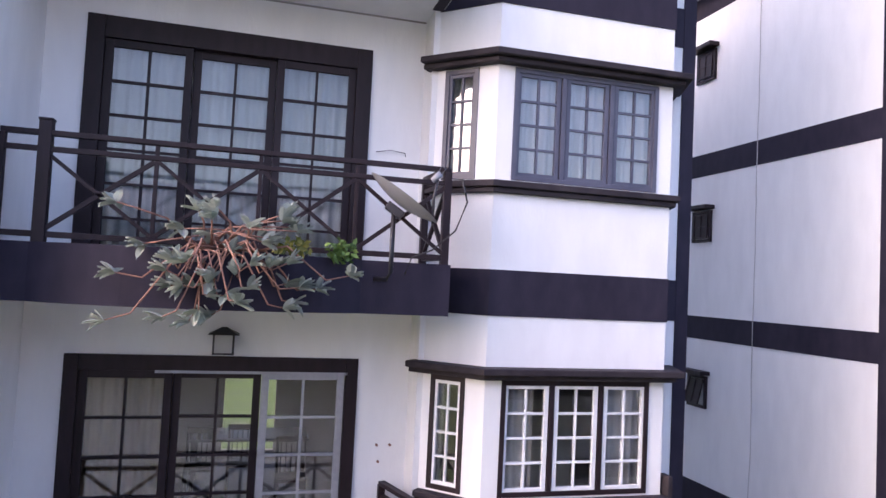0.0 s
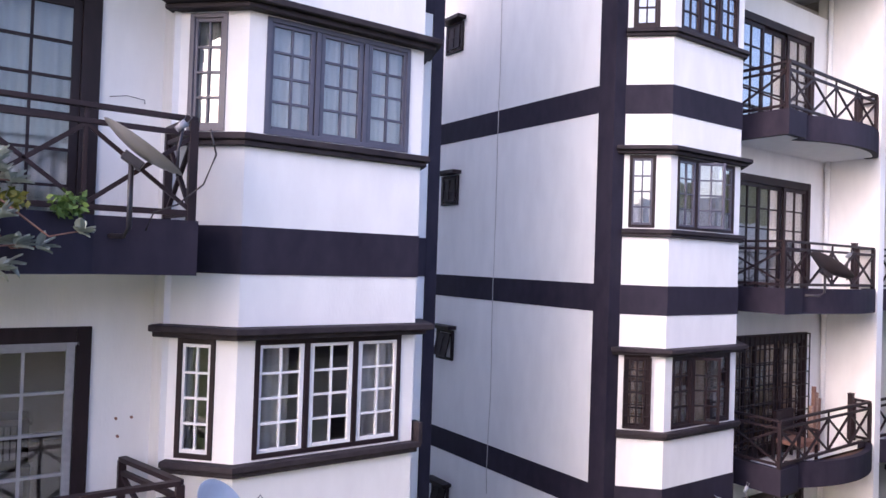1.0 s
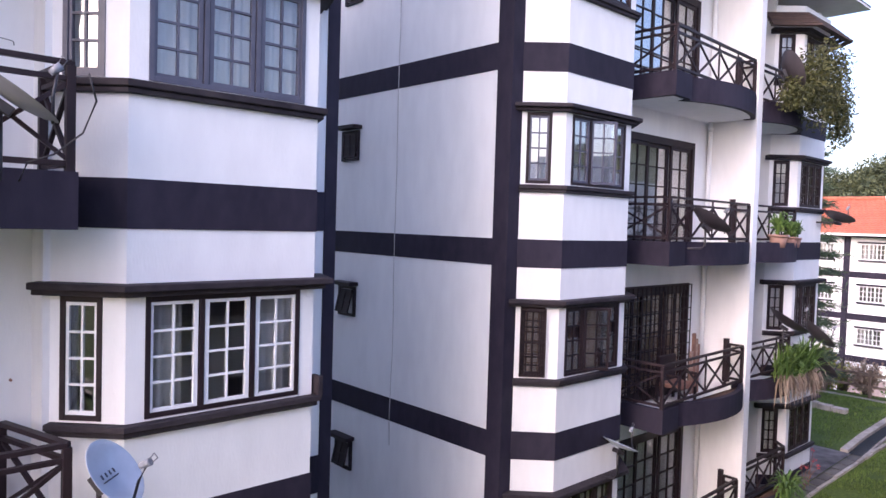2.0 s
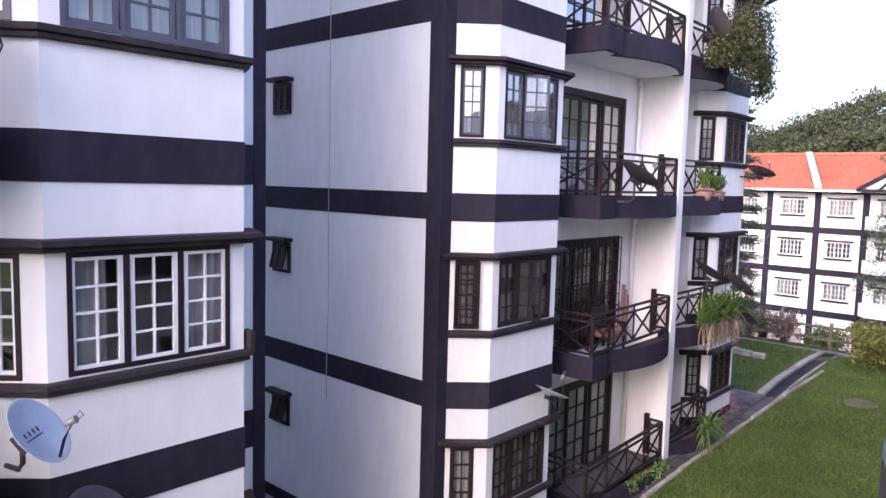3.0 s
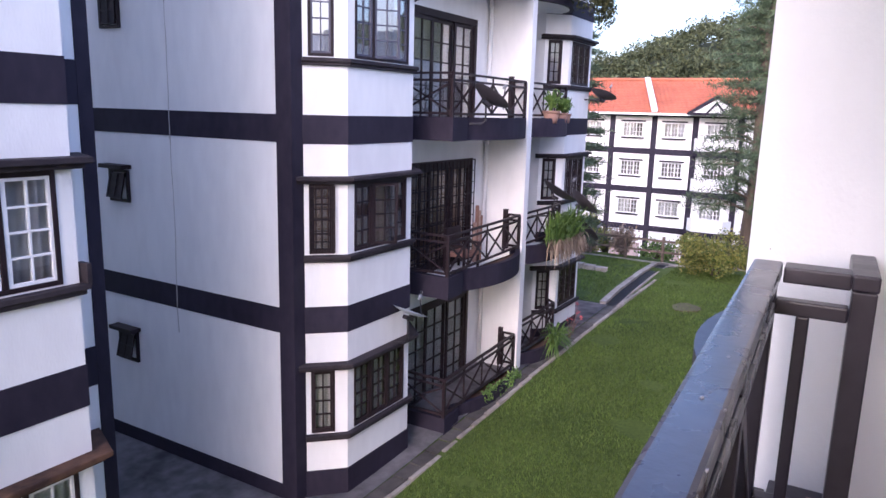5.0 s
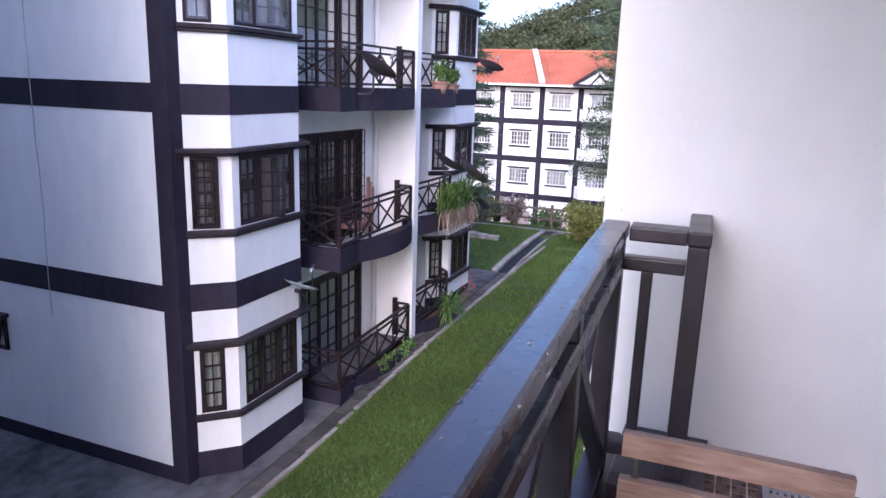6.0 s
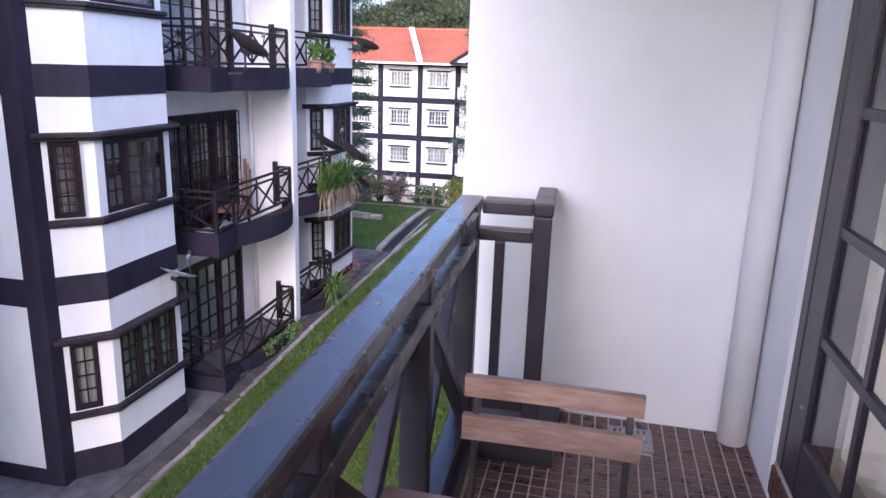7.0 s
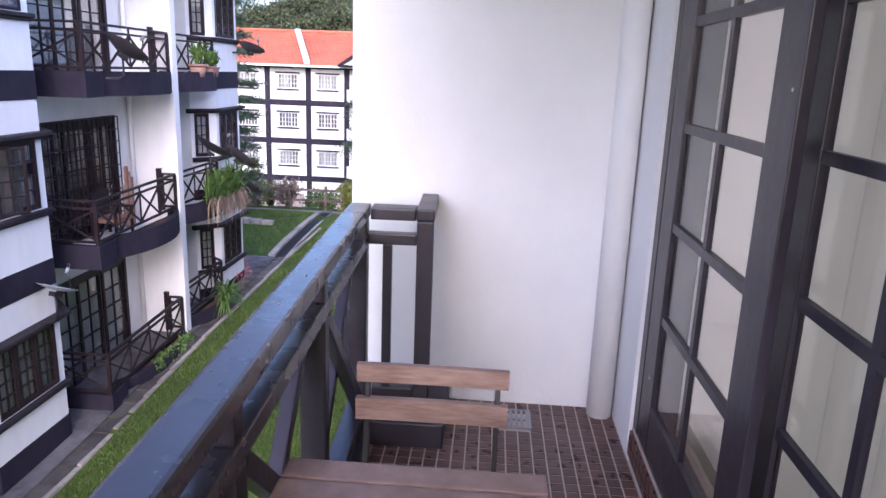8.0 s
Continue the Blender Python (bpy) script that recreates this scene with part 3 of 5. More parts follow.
box(bm, 15.1, 15.33, 6.06, 7.3, 0, 12.2, bevel=0.006)
part("fin_wall", bm, STUCCO, bld_b)
bm = bmesh.new()
box(bm, 19.9, 20.15, 6.73, 18, 0, 12.2)
part("end_wall", bm, STUCCO, bld_b)
bm = bmesh.new()
box(bm, 8.7, 19.9, 8.4, 8.5, -0.3, 12.2)
for b in LEVELS + [11.9]:
    box(bm, 8.7, 19.9, 7.3, 8.4, b - 0.35, b - 0.2)
for x in (11.4, 15.2, 17.42):
    box(bm, x - 0.05, x + 0.05, 7.31, 8.4, -0.3, 12.2)
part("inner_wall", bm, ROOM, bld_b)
for b in (3.22, 6.11, 9.01):
    balcony(bld_b, 7.09, [(11.64, 7.08), (11.66, 5.94), (12.25, 5.97)], 12.32, 15.08, 6.1, 0.36, b, right=[(15.09, 6.3)])
    balcony(bld_b, 7.09, [(15.34, 6.3), (15.36, 6.1)], 15.4, 17.45, 6.1, 0.3, b, right=[(17.74, 6.4)])
# ground-floor terraces
for flat, x0, x1, right, zb in (([(11.64, 7.08), (11.66, 5.94), (12.25, 5.97)], 12.32, 15.08, [(15.09, 6.3)], 0.46), ([(15.34, 6.3), (15.36, 6.1)], 15.4, 17.45, [(17.74, 6.4)], 0.66)):
    balcony(bld_b, 7.09, flat, x0, x1, 6.1, 0.34, zb, low=0.5)
dm = facing((11.34, 7.08), (15.1, 7.08))
dm2 = facing((15.33, 7.08), (17.42, 7.08))
for i, b in enumerate(LEVELS):
    lab = ("dark three-leaf glazed balcony door with pale curtains", "dark balcony door behind iron security bars", "dark three-leaf balcony door reflecting the sky", "dark three-leaf balcony door on the top floor")[i]
    d = french_door(dm, DOORX[0] - 11.34, DOORX[1] - 11.34, b - 0.25, b + 2.0, 5, FRAME, lab, (FRAME, FRAME, FRAME), GLASS if i < 2 else GLASS_SKY, head=0.14, cloth=CURTAIN if i != 1 else CURTAIN_WARM)
    if i == 1:
        grille(dm, DOORX[0] - 11.3, DOORX[1] - 11.38, b - 0.2, b + 1.98, d, 16, 9, y=0.10, r=0.009)
    french_door(dm2, 0.21, 1.89, b - 0.25, b + 2.0, 5, FRAME, "dark glazed balcony door in the shade", (FRAME, FRAME, FRAME), GLASS_DARK, head=0.14)
for i, b in enumerate(LEVELS):
    railing([(11.7, 7.05), (11.7, 5.99), (15.03, 6.12), (15.03, 6.4)], b if i else 0.46, 0.78, [1, 4, 1], "dark crossed balcony railing on the white block", tall=[(15.03, 6.46)], xs=[1, 1, 0])
    railing([(15.4, 6.4), (15.4, 6.14), (17.45, 6.14), (17.72, 6.42)], b if i else 0.66, 0.78, [1, 3, 1], "dark crossed balcony railing of the far flat", xs=[0, 1, 1])
# rain pipe in the recess, small hooded vents on the side wall, a hanging wire
for x, y in ((15.02, 7.0),):
    p = thing("rain_pipe", (x, y, 0.3), "white round rain pipe in the recess corner", "pipe")
    bm = bmesh.new()
    tube(bm, [(x, y, 0.3), (x, y, 12)], 0.045, 10)
    part("pipe", bm, STUCCO, p)
    for z in (2.6, 5.5, 8.4):
        bm = bmesh.new()
        tube(bm, [(x, y, z), (x, y, z + 0.08)], 0.055, 10)
        part("collar", bm, STUCCO, p)
for z in (1.9, 4.8, 7.7, 10.6):
    m = Matrix(((0, -1, 0, 8.46), (1, 0, 0, 10.46), (0, 0, 1, z), (0, 0, 0, 1)))
    v = thing("hooded_vent_window", (8.46, 10.72, z), "small dark hooded louvre window in the side wall", "window", "hooded vents")
    bm = bmesh.new()
    for a in (0.0, 0.47):
        box(bm, a, a + 0.05, 0.0, 0.05, -0.28, 0.28, m, 0.004)
    box(bm, 0.05, 0.47, 0.0, 0.05, -0.28, -0.23, m, 0.004)
    box(bm, 0.05, 0.47, 0.0, 0.05, 0.23, 0.28, m, 0.004)
    part("frame", bm, FRAME, v)
    bm = bmesh.new()
    box(bm, -0.06, 0.58, 0.0, 0.20, 0.30, 0.37, m, 0.01)
    part("hood", bm, FRAME, v)
    bm = bmesh.new()
    t = m @ Matrix.Translation((0, 0.03, 0.22)) @ Matrix.Rotation(radians(14 if z in (4.8, 1.9) else 2), 4, "X")
    for a in (0.06, 0.245, 0.43):
        box(bm, a, a + 0.03, 0.0, 0.03, -0.44, 0, t)
    for zz in (-0.44, -0.23, -0.03):
        box(bm, 0.06, 0.46, 0.002, 0.028, zz, zz + 0.03, t)
    sh = part("shutter", bm, FRAME, v)
    bm = bmesh.new()
    box(bm, 0.06, 0.46, 0.012, 0.016, -0.44, 0, t)
    part("board", bm, FRAME, sh)
wire = thing("hanging_wire", (8.43, 9.33, 2.4), "thin pale cable hanging down the side wall", "cable")
bm = bmesh.new()
tube(bm, [(8.435 - 0.006 * (i % 2), 9.33 + 0.02 * math.sin(i * 0.9) * (1 if z < 5 else 0.3), z) for i, z in enumerate([12 - 0.4 * k for k in range(25)])], 0.007, 5)
part("cable", bm, mat("pale_cable_sheath", (0.4, 0.38, 0.38), (0.5, 0.48, 0.48)), wire)
# roof of the block
bm = bmesh.new()
for k, (y0, z0, y1, z1) in enumerate([(5.75 + 0.32 * i, 12.0 + 0.19 * i, 6.12 + 0.32 * i, 12.23 + 0.19 * i) for i in range(16)]):
    vs = [bm.verts.new(v) for v in ((8.0, y0, z0 + 0.04), (20.6, y0, z0 + 0.04), (20.6, y1, z1), (8.0, y1, z1), (8.0, y0, z0), (20.6, y0, z0))]
    bm.faces.new(vs[:4])
    bm.faces.new((vs[4], vs[5], vs[1], vs[0]))
part("roof", bm, ROOFDARK, bld_b)
bm = bmesh.new()
box(bm, 8.0, 20.6, 5.75, 18, 11.95, 12.02)
part("eaves_soffit", bm, STUCCO, bld_b)
bm = bmesh.new()
ln = [(17.15, 6.8), (17.8, 6.1), (19.55, 6.1), (20.2, 6.8)]
for i in range(5):
    o = 0.28 - 0.09 * i
    wall_strip(bm, offset_line(ln, o), 0.14, 10.98 + 0.085 * i, 11.03 + 0.085 * i)
part("bay_roof", bm, ROOFDARK, bld_b, "stepped dark shingle roof over the bay")

# --- the near block (left of the gap) ---
bld_a = thing("apartment_block", (2, 7, 0), "white rendered apartment block with dark bands and a bay", "building")
BAYA = [(2.346, 6.346), (2.806, 5.886), (4.63, 5.886), (4.80, 6.30)]
AL = [0.83, 3.73, 6.61, 9.50]
bay(bld_a, BAYA, AL[0], WHITEFRAME, FRAME, "bay window on the lower floor", sides=(0, 1), ledge=LEDGE_RUST)
bay(bld_a, BAYA, AL[1], WHITEFRAME, FRAME, "white-sashed small-paned bay window in dark frames", cloth=CURTAIN, sides=(0, 1), hang=((0, 0.24), (0.66, 0.98)), glass=GLASS_DARK)
bay(bld_a, BAYA, AL[2], BLUEFRAME, BLUEFRAME, "blue-grey bay window with cream curtains", sides=(0, 1), glass=GLASS_DARK)
strip("band", BAYA, 0.012, 0.17, AL[3] - 0.42, AL[3], DARK, bld_a)
bm = bmesh.new()
wall_strip(bm, BAYA, 0.14, AL[3] - 0.02, AL[3] + 2.4)
wall_strip(bm, BAYA, 0.14, -0.3, 0.5)
part("wall", bm, STUCCO, bld_a)
bm = bmesh.new()
box(bm, 5.0, 5.15, 6.285, 6.5, -0.3, 12.2, bevel=0.006)
part("corner_post", bm, DARK, bld_a)
bm = bmesh.new()
box(bm, 4.99, 5.14, 6.5, 18, -0.3, 12.2)
box(bm, 4.78, 5.0, 6.30, 6.44, -0.3, 12.2)
part("side_wall", bm, STUCCO, bld_a)
for b in AL:
    bm = bmesh.new()
    box(bm, 4.81, 4.999, 6.288, 6.31, b - 0.42, b, bevel=0.003)
    part("band", bm, DARK, bld_a)
AY = 6.70
am = facing((-1.16, AY), (2.346, AY))
for lo, hi, hole in ((AL[0] - 0.42, AL[1] - 0.42, []), (AL[1] - 0.42, AL[2] - 0.42, [(0.346, 2.939, AL[1] - 0.2, 5.69)]), (AL[2] - 0.42, AL[3] - 0.42, [(0.337, 2.919, AL[2] - 0.2, 8.73)])):
    bm = bmesh.new()
    holed(bm, am, 3.506, 0.15, lo, hi, hole)
    part("door_wall", bm, STUCCO, bld_a)
bm = bmesh.new()
box(bm, 2.29, 2.35, 6.346, 6.71, -0.3, 12.2)
part("return_wall", bm, STUCCO, bld_a)
bm = bmesh.new()
box(bm, -1.41, -1.16, 5.2, 6.85, -0.3, 12.2)
part("fin_wall", bm, STUCCO, bld_a)
# rooms of the near block
bm = bmesh.new()
box(bm, -1.2, 4.96, 8.3, 8.4, 6.3, 12)
box(bm, -1.2, 4.96, 8.3, 8.4, -0.3, 3.3)
box(bm, -1.2, 4.96, 6.85, 8.3, 6.2, 6.32)
box(bm, -1.2, 4.96, 6.85, 8.3, 9.08, 9.24)
box(bm, 2.35, 2.43, 6.85, 8.3, -0.3, 12)
# unseen end walls, added to keep the sun off the curtains
box(bm, -1.3, -1.2, 6.85, 8.3, -0.3, 3.2)
box(bm, -1.3, -1.2, 6.85, 8.3, 6.2, 12)
box(bm, 4.86, 4.96, 6.6, 8.3, -0.3, 12)
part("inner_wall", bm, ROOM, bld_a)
bm = bmesh.new()
box(bm, -1.2, 4.96, 6.85, 12.5, 3.25, 3.33)
box(bm, -1.2, 4.96, 6.85, 12.5, 6.1, 6.16)
box(bm, -1.3, -1.2, 6.85, 12.5, 3.3, 6.1)
box(bm, 2.45, 2.55, 6.85, 12.5, 3.3, 6.1)
rm = facing((-1.2, 12.5), (4.96, 12.5))
holed(bm, rm, 6.16, 0.1, 3.3, 6.1, [(1.62, 2.48, 3.45, 4.8)])
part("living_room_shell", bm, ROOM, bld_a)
for i, (b, low) in enumerate(((AL[1], 0.44), (AL[2], 0.44), (AL[3], 0.42))):
    balcony(bld_a, AY, [(-1.16, 5.65), (-0.9, 5.63)], -0.87, 1.6, 5.63, 0.36, b + 0.01, low=low, right=[(2.36, 5.63), (2.36, 6.34)])
bm = bmesh.new()
box(bm, -1.16, 2.37, 5.35, AY, 9.10, 9.20)
part("balcony_soffit", bm, STUCCO, bld_a)
french_door(am, 0.338, 2.918, 6.41, 8.73, 6, FRAME, "dark three-leaf glazed balcony door with cream curtains", (FRAME, FRAME, FRAME), GLASS, head=0.20, jamb=0.15)
french_door(am, 0.347, 2.938, 3.53, 5.69, 5, FRAME, "dark balcony door with a grey aluminium leaf", (FRAME, FRAME, ALU), GLASS_DARK, head=0.14, jamb=0.12, hang=((0.04, 0.36),), cloth=CURTAIN_WARM)
bm = bmesh.new()
box(bm, 1.1, 2.84, 0.0, 0.03, 5.53, 5.555, am)
tagged(part("door_track", bm, ALU), "pale aluminium sliding track on the door head", "track", kind="structure")
railing([(-1.12, 5.68), (-0.82, 5.68), (2.31, 5.68), (2.28, 6.34)], AL[2] + 0.01, 0.84, [1, 4, 1], "dark crossed balcony railing with a tall end post", tall=[(-0.82, 5.68)], xs=[0, 1, 1], w=0.07)
railing([(-1.12, 5.68), (-0.82, 5.68), (2.31, 5.68), (2.05, 6.6)], AL[1] + 0.01, 0.80, [1, 4, 1], "dark crossed balcony railing on the lower flat", xs=[0, 1, 1], w=0.07)

# unseen roof over the near block, added to shade the side wall across the gap
bm = bmesh.new()
for i in range(16):
    y0, z0, y1, z1 = 5.3 + 0.32 * i, 12.0 + 0.19 * i, 5.67 + 0.32 * i, 12.23 + 0.19 * i
    vs = [bm.verts.new(v) for v in ((-2.0, y0, z0 + 0.04), (5.6, y0, z0 + 0.04), (5.6, y1, z1), (-2.0, y1, z1), (-2.0, y0, z0), (5.6, y0, z0))]
    bm.faces.new(vs[:4])
    bm.faces.new((vs[4], vs[5], vs[1], vs[0]))
part("roof", bm, ROOFDARK, bld_a)
bm = bmesh.new()
box(bm, -2.0, 5.6, 5.3, 18, 11.95, 12.02)
part("eaves_soffit", bm, STUCCO, bld_a)

# ---- the camera's own block and balcony ----
FZ = 4.94
bld_o = thing("apartment_block", (0, -1.4, 0), "white apartment block that holds the viewing balcony", "building")
bm = bmesh.new()
box(bm, 3.29, 3.5, -1.4, -0.045, -0.4, 8.2, bevel=0.01)
part("fin_wall", bm, STUCCO_OWN, bld_o, "smooth white fin wall beside the balcony")
bm = bmesh.new()
om = facing((3.29, -1.165), (-3.0, -1.165))
holed(bm, om, 6.29, 0.2, -0.4, 8.2, [(0.38, 5.2, FZ - 0.02, 7.3)])
part("door_wall", bm, STUCCO_OWN, bld_o)
bm = bmesh.new()
box(bm, 3.5, 40, -1.5, -1.3, -0.4, 8.2)
part("long_wall", bm, STUCCO, bld_o)
for b in (3.05, 5.9):
    bm = bmesh.new()
    box(bm, 7.2, 40, -1.30, -1.28, b - 0.4, b)
    part("band", bm, DARK, bld_o)
bm = bmesh.new()
box(bm, -3.0, 3.29, -1.165, -0.03, FZ + 2.38, FZ + 2.6)
part("balcony_soffit", bm, STUCCO_OWN, bld_o)
bm = bmesh.new()
prism(bm, [(-3.0, -1.165), (3.29, -1.165), (3.29, -0.14), (-3.0, -0.36)], FZ - 0.3, FZ - 0.0025)
part("balcony_slab", bm, GROUT, bld_o)
bm = bmesh.new()
SKEW = Matrix.Translation((2.9, -0.09, 0)) @ Matrix.Rotation(0.038, 4, "Z") @ Matrix.Translation((-2.9, 0, 0))
box(bm, -3.0, 3.285, -0.105, -0.01, FZ - 0.34, FZ + 0.055, SKEW, bevel=0.008)
part("parapet", bm, RAILPAINT, bld_o)
# kerb takes the dark rail paint to stand for shade on its inner face
bm = bmesh.new()
box(bm, 2.86, 3.286, -0.476, -0.19, FZ - 0.01, FZ + 0.095, bevel=0.006)
part("kerb", bm, RAILPAINT, bld_o, "kerb block at the end of the parapet, coloured dark for its shaded face")
# next flat's bowed planter past the fin wall
bm = bmesh.new()
arc = [(x, -y) for x, y in bulge(3.9, 6.35, 0.05, 0.44, 28)]
wall_strip(bm, [(7.6, -0.05)] + arc[::-1] + [(3.5, -0.05)], 0.085, 4.5, 5.0)
part("parapet", bm, RAILPAINT, bld_o, "dark bowed planter parapet of the next flat")
bm = bmesh.new()
prism(bm, [(3.9, -0.4)] + [(6.35, -0.4)] + [(x, y - 0.05) for x, y in arc[::-1]], 4.52, 4.72)
part("planter_soil", bm, SOIL, bld_o)
bm = bmesh.new()
box(bm, 3.5, 7.6, -1.3, -0.14, 4.42, 4.6)
part("balcony_slab", bm, STUCCO, bld_o)

# railing of the balcony
rail = thing("balcony_railing", (2, -0.05, FZ + 0.055), "glossy dark violet timber railing with crossed braces", "railing", "balcony railings")


def rpart(name, a, b, w, d, bev=0.006, up=(0, 0, 1), label=""):
    bm = bmesh.new()
    bar(bm, a, b, w, d, up, bev)
    # upper rails get the lighter copy, their sky sheen put into the colour
    return part(name, bm, RAILSKYLIT if name in ("top_rail", "second_rail") else RAILPAINT, rail, label)


rpart("top_rail", (-3.0, -0.05, 5.81), (3.015, -0.05, 5.81), 0.078, 0.045, 0.009)
rpart("second_rail", (-3.0, -0.05, 5.705), (2.94, -0.05, 5.705), 0.07, 0.045)
rpart("bottom_rail", (-3.0, -0.05, 5.06), (2.94, -0.05, 5.06), 0.07, 0.05)
px = [2.90, 2.18, 1.47, 0.76, 0.05, -0.66, -1.37, -2.08, -2.79]
for i, x in enumerate(px[1:]):
    rpart("post", (x, -0.05, 5.085), (x, -0.05, 5.682), 0.055, 0.07, up=(0, 1, 0))
    rpart("stub", (x, -0.05, 5.728), (x, -0.05, 5.787), 0.05, 0.066, up=(0, 1, 0))
for a, b in zip(px, px[1:]):
    rpart("brace", (a - 0.03, -0.065, 5.09), (b + 0.03, -0.065, 5.675), 0.042, 0.04, 0.004, (0, 1, 0))
    rpart("brace", (a - 0.03, -0.03, 5.675), (b + 0.03, -0.03, 5.09), 0.042, 0.036, 0.004, (0, 1, 0))
rpart("corner_post", (2.965, -0.05, 5.0), (2.965, -0.05, 5.787), 0.065, 0.065)
rpart("return_rail", (2.97, -0.0955, 5.81), (2.97, -0.26, 5.81), 0.09, 0.044)
rpart("return_rail", (2.965, -0.083, 5.715), (2.965, -0.262, 5.715), 0.05, 0.042)
rpart("return_rail", (2.965, -0.083, 5.11), (2.965, -0.262, 5.11), 0.05, 0.05)
rpart("baluster", (2.965, -0.155, 5.135), (2.965, -0.155, 5.694), 0.034, 0.034)
rpart("end_post", (2.955, -0.293, FZ + 0.096), (2.955, -0.293, 5.787), 0.06, 0.06, 0.005)
rpart("wall_rail", (2.925, -0.293, 5.81), (3.272, -0.293, 5.81), 0.066, 0.0445, 0.007, label="short rail that ties the end post to the wall")
rpart("foot_plate", (2.955, -0.293, FZ + 0.094), (2.955, -0.293, FZ + 0.108), 0.11, 0.10, 0.003)

rail.matrix_basis = SKEW @ rail.matrix_basis

# white rain pipe in the corner, drain grate
pipe = thing("rain_pipe", (3.232, -1.108, FZ), "white painted rain pipe in the balcony corner", "pipe")
bm = bmesh.new()
tube(bm, [(3.232, -1.108, FZ), (3.232, -1.108, 7.67)], 0.052, 16)
part("pipe", bm, STUCCO_OWN, pipe)
bm = bmesh.new()
tube(bm, [(3.232, -1.108, 7.2), (3.232, -1.108, 7.28)], 0.058, 16)
part("collar", bm, STUCCO_OWN, pipe)
grate = thing("floor_drain", (3.13, -0.74, FZ), "grey steel drain grate set in the tiles", "drain")
bm = bmesh.new()
for i in range(7):
    box(bm, 3.06, 3.20, -0.81 + i * 0.0215, -0.799 + i * 0.0215, FZ, FZ + 0.006)
for a, b, c, d in ((3.05, 3.21, -0.82, -0.81), (3.05, 3.21, -0.67, -0.66), (3.05, 3.06, -0.81, -0.67), (3.20, 3.21, -0.81, -0.67)):
    box(bm, a, b, c, d, FZ, FZ + 0.007)
box(bm, 3.122, 3.138, -0.81, -0.67, FZ, FZ + 0.005)
part("grate", bm, ALU, grate)

# glazed doors of the balcony
bm = bmesh.new()
dmo = facing((2.91, -1.18), (-1.9, -1.18))
box(bm, 0.0, 0.066, -0.14, 0.002, FZ + 0.12, 7.3, dmo, 0.005)
box(bm, 0.066, 4.81, -0.14, 0.002, 7.24, 7.3, dmo, 0.005)
box(bm, 0.066, 4.81, -0.14, 0.0, FZ + 0.12, FZ + 0.132, dmo, 0.003)
own_door = tagged(part("balcony_door", bm, RAILPAINT), "dark sliding balcony doors with small-paned leaves", "door", kind="structure")
DOORGLASS = glassy("balcony_door_glass", (0.93, 0.94, 0.92), 0.03)
for x, back in ((0.07, 0), (0.80, 1), (1.70, 1), (2.39, 0), (3.29, 1)):
    sash("leaf", dmo, x, x + (0.90 if back else 0.94), FZ + 0.135, 7.238, 2, 6, RAILPAINT, own_door, DOORGLASS, depth=0.026, stile=0.14, foot=0.165, bead=0.028, y=-0.026 - 0.087 * back)
bm = bmesh.new()
for z in (5.35, 6.3):
    tube(bm, [dmo @ Vector((0.98, 0.0, z)), dmo @ Vector((0.98, 0.003, z))], 0.004, 8)
tube(bm, [dmo @ Vector((0.17, 0.0, 5.33)), dmo @ Vector((0.17, 0.006, 5.33))], 0.006, 8)
part("door_stud", bm, ALU, own_door, "small steel studs on the door stile")
# tiled step under the doors
step = thing("door_step", (2, -1.22, FZ), "brown mosaic-tiled step under the balcony doors", "step", kind="structure")
bm = bmesh.new()
box(bm, -1.9, 2.905, -1.36, -1.176, FZ - 0.01, FZ + 0.119)
part("core", bm, GROUT, step)
P5 = 0.05
tile_me = {}


def tile_mesh(key, sx, sy, sz):
    if key not in tile_me:
        b = bmesh.new()
        box(b, -sx / 2, sx / 2, -sy / 2, sy / 2, -sz / 2, sz / 2, bevel=0.0016)
        me = bpy.data.meshes.new("tile")
        b.to_mesh(me)
        b.free()
        tile_me[key] = me
    return tile_me[key]


# the room behind the doors
bm = bmesh.new()
box(bm, -3, 5, -5.1, -5.0, FZ, 7.6)
box(bm, 4.2, 4.3, -5.0, -1.41, FZ, 7.6)
box(bm, -3.1, -3.0, -5.0, -1.41, FZ, 7.6)
box(bm, -3, 4.2, -5.0, -1.41, FZ + 0.02, FZ + 0.1)
box(bm, -3, 4.2, -5.0, -1.41, 7.5, 7.6)
tagged(part("room_shell", bm, ROOM_LIGHT), "pale plastered room behind the balcony doors", "room", kind="structure")
_cl = mat("ivory_sheer_cloth", (0.66, 0.65, 0.60), (0.80, 0.78, 0.72), scale=2, rough=0.9, bump=0.05, big=1.5, stretch=8, spec=0.1)
_n, _l = _cl.node_tree.nodes, _cl.node_tree.links
_tr = _n.new("ShaderNodeBsdfTranslucent")
_tr.inputs[0].default_value = (0.72, 0.70, 0.64, 1)
_mx = _n.new("ShaderNodeMixShader")
_mx.inputs[0].default_value = 0.5
_l.new(_n["Principled BSDF"].outputs[0], _mx.inputs[1])
_l.new(_tr.outputs[0], _mx.inputs[2])
_l.new(_mx.outputs[0], _n["Material Output"].inputs[0])
curtain(dmo, 0.01, 3.4, FZ + 0.12, 7.35, -0.34, _cl, "ivory curtain behind the balcony door glass", 15)

